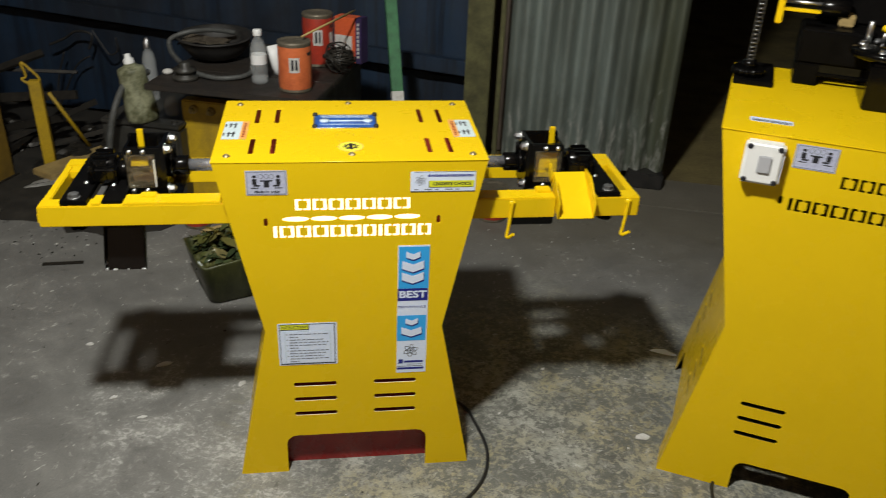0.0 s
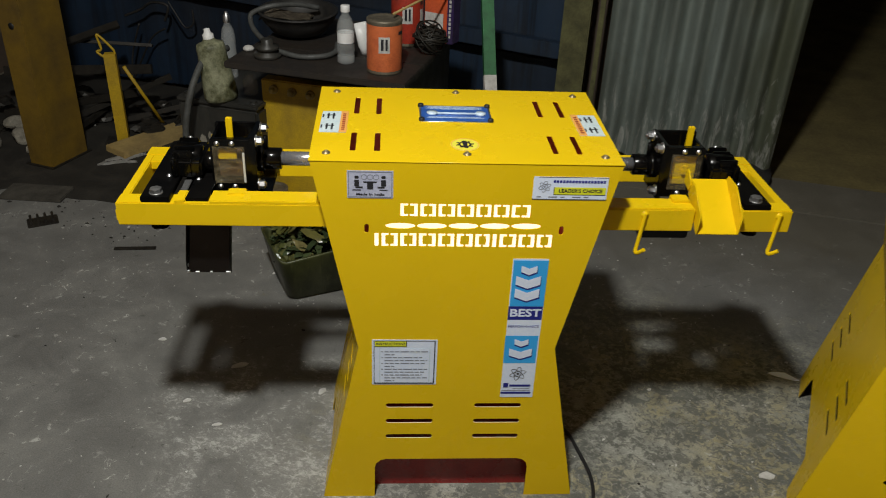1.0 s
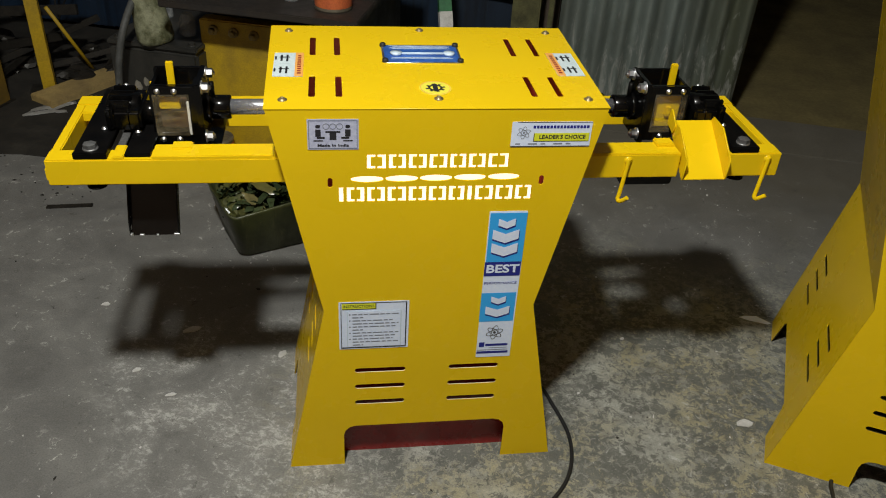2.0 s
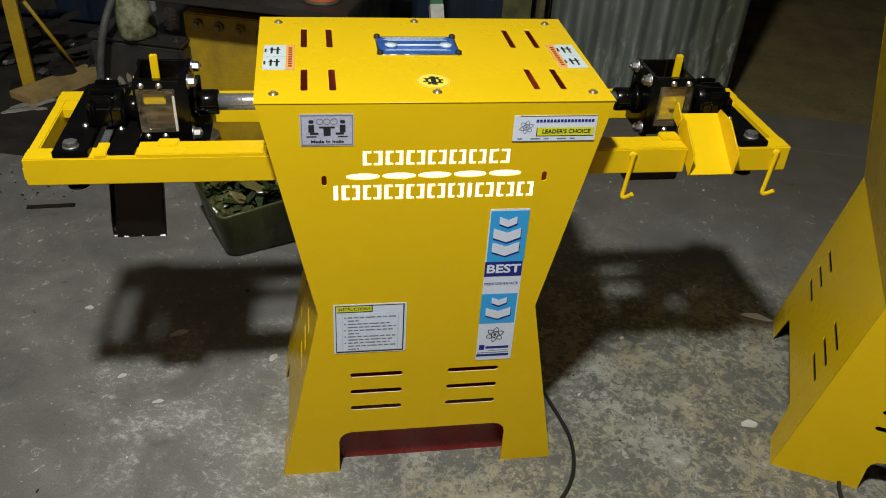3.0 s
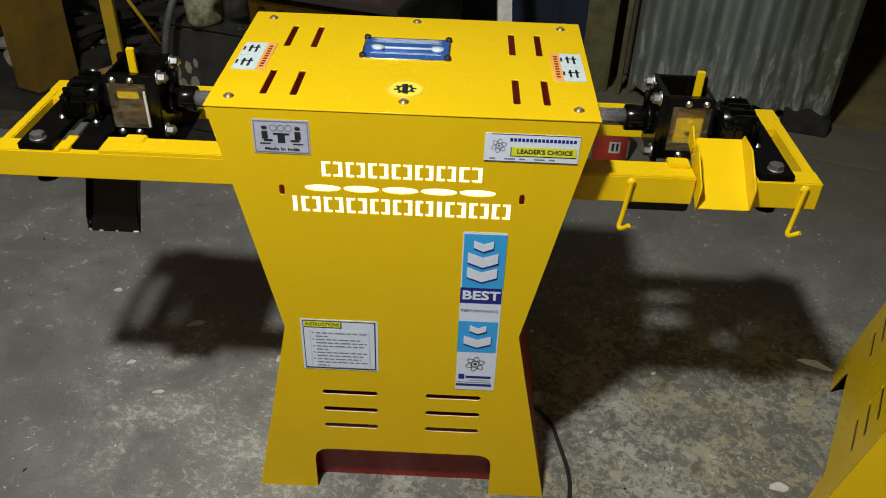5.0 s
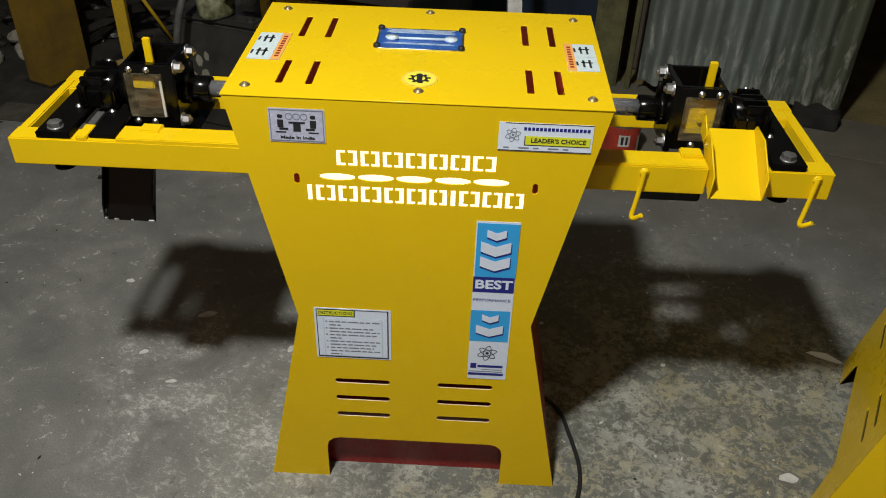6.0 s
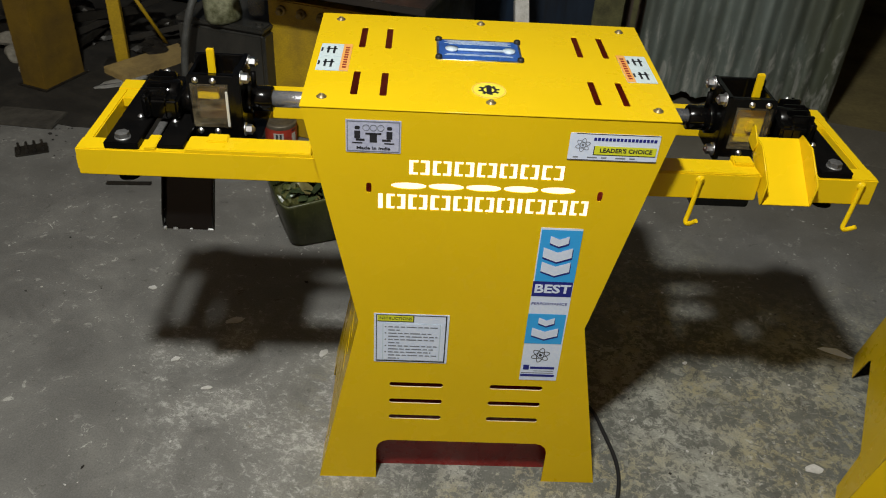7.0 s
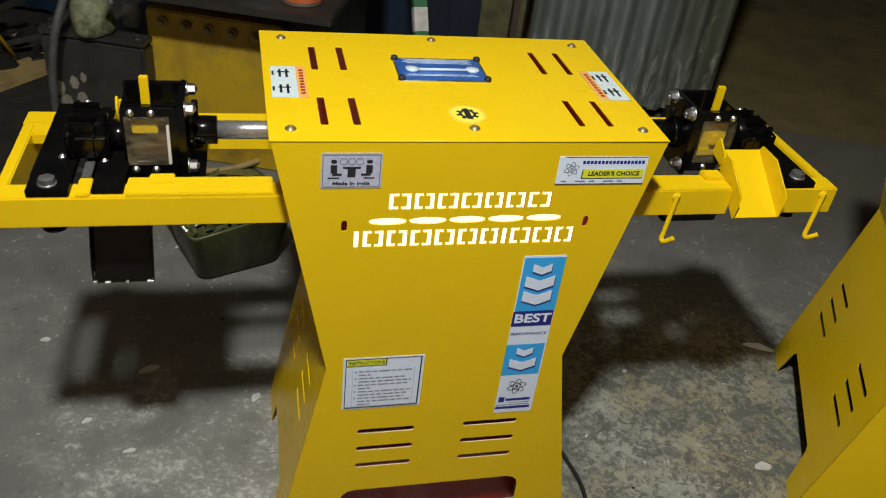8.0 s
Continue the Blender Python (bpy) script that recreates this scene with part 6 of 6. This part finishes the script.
# small things ----------------------------------------------------------
def floor_litter():
    """Chips and flakes of paint strewn over the floor."""
    rnd = random.Random(8)
    for name, mat, count, label in (("paint_flakes", PAPER, 420, "pale paint flakes strewn over the concrete floor"), ("dirt_chips", SCRAP, 110, "dark chips and swarf strewn over the concrete floor")):
        bm = bmesh.new()
        for k in range(count):
            x, y = rnd.uniform(-1.7, 1.6), rnd.uniform(1.2, 3.4)
            if -0.34 < x < 0.34 and 1.88 < y < 2.34:
                continue
            r = rnd.choice((0.0015, 0.002, 0.002, 0.003, 0.003, 0.004, 0.006)) * rnd.uniform(0.7, 1.3)
            st = rnd.uniform(0.35, 1.0)
            q = rnd.uniform(0, 6.28)
            lo, hi = [], []
            n = rnd.choice((4, 5, 6))
            for i in range(n):
                a = 2 * math.pi * i / n + rnd.uniform(-0.3, 0.3)
                rr = r * rnd.uniform(0.6, 1.2)
                px, py = rr * math.cos(a), rr * math.sin(a) * st
                c, s = math.cos(q), math.sin(q)
                lo.append(bm.verts.new((x + px * c - py * s, y + px * s + py * c, 0.0003)))
                hi.append(bm.verts.new((lo[-1].co.x, lo[-1].co.y, 0.0012 + r * 0.22 * rnd.random())))
            bm.faces.new(hi)
            for i in range(n):
                bm.faces.new((lo[i], lo[(i + 1) % n], hi[(i + 1) % n], hi[i]))
        bmesh.ops.recalc_face_normals(bm, faces=bm.faces[:])
        tagged(part(name, bm, mat), label, "litter", kind="stuff")
    # a few larger ones that lie where they can be told apart
    for x, y, a, b, q in ((0.846, 1.955, 0.022, 0.014, 0), (-0.722, 2.26, 0.012, 0.008, 30), (-0.62, 2.16, 0.014, 0.006, 10), (-0.345, 2.30, 0.016, 0.010, 60), (-0.60, 2.42, 0.026, 0.012, 20), (-0.86, 2.55, 0.012, 0.009, 0), (-0.56, 2.95, 0.014, 0.006, 40)):
        ob = part("flake", plate([(px * rr, py * rr) for (px, py), rr in zip(oval(0, 0, a, b, 9), (1, 0.85, 1.1, 0.9, 1, 1.12, 0.8, 1, 0.95))], [], 0.0025, flat_at(0.0014)), PAPER)
        ob.matrix_world = turned(x, y, 0, q)
        tagged(ob, "pale flat flake of plaster lying on the floor", "flake", "loose flakes")


def cables():
    pts = [(0.16, 2.22, 0.06), (0.26, 2.19, 0.02), (0.335, 2.13, 0.006), (0.358, 2.05, 0.005), (0.373, 1.95, 0.005), (0.360, 1.865, 0.005), (0.325, 1.795, 0.005), (0.26, 1.73, 0.005), (0.12, 1.62, 0.005), (-0.1, 1.4, 0.005), (-0.3, 0.9, 0.005)]
    tagged(part("power_cable", tube(pts, 0.0048, 8), RUBBER), "black rubber power cable snaking over the floor", "cable")
    pts = [(1.12, 1.95, 0.05), (1.03, 1.85, 0.006), (0.985, 1.77, 0.005), (0.962, 1.73, 0.005), (0.95, 1.66, 0.005), (0.97, 1.5, 0.005), (1.05, 1.2, 0.005)]
    tagged(part("power_cable", tube(pts, 0.0048, 8), RUBBER), "black power cable coming out under the press", "cable")


floor_litter()
cables()
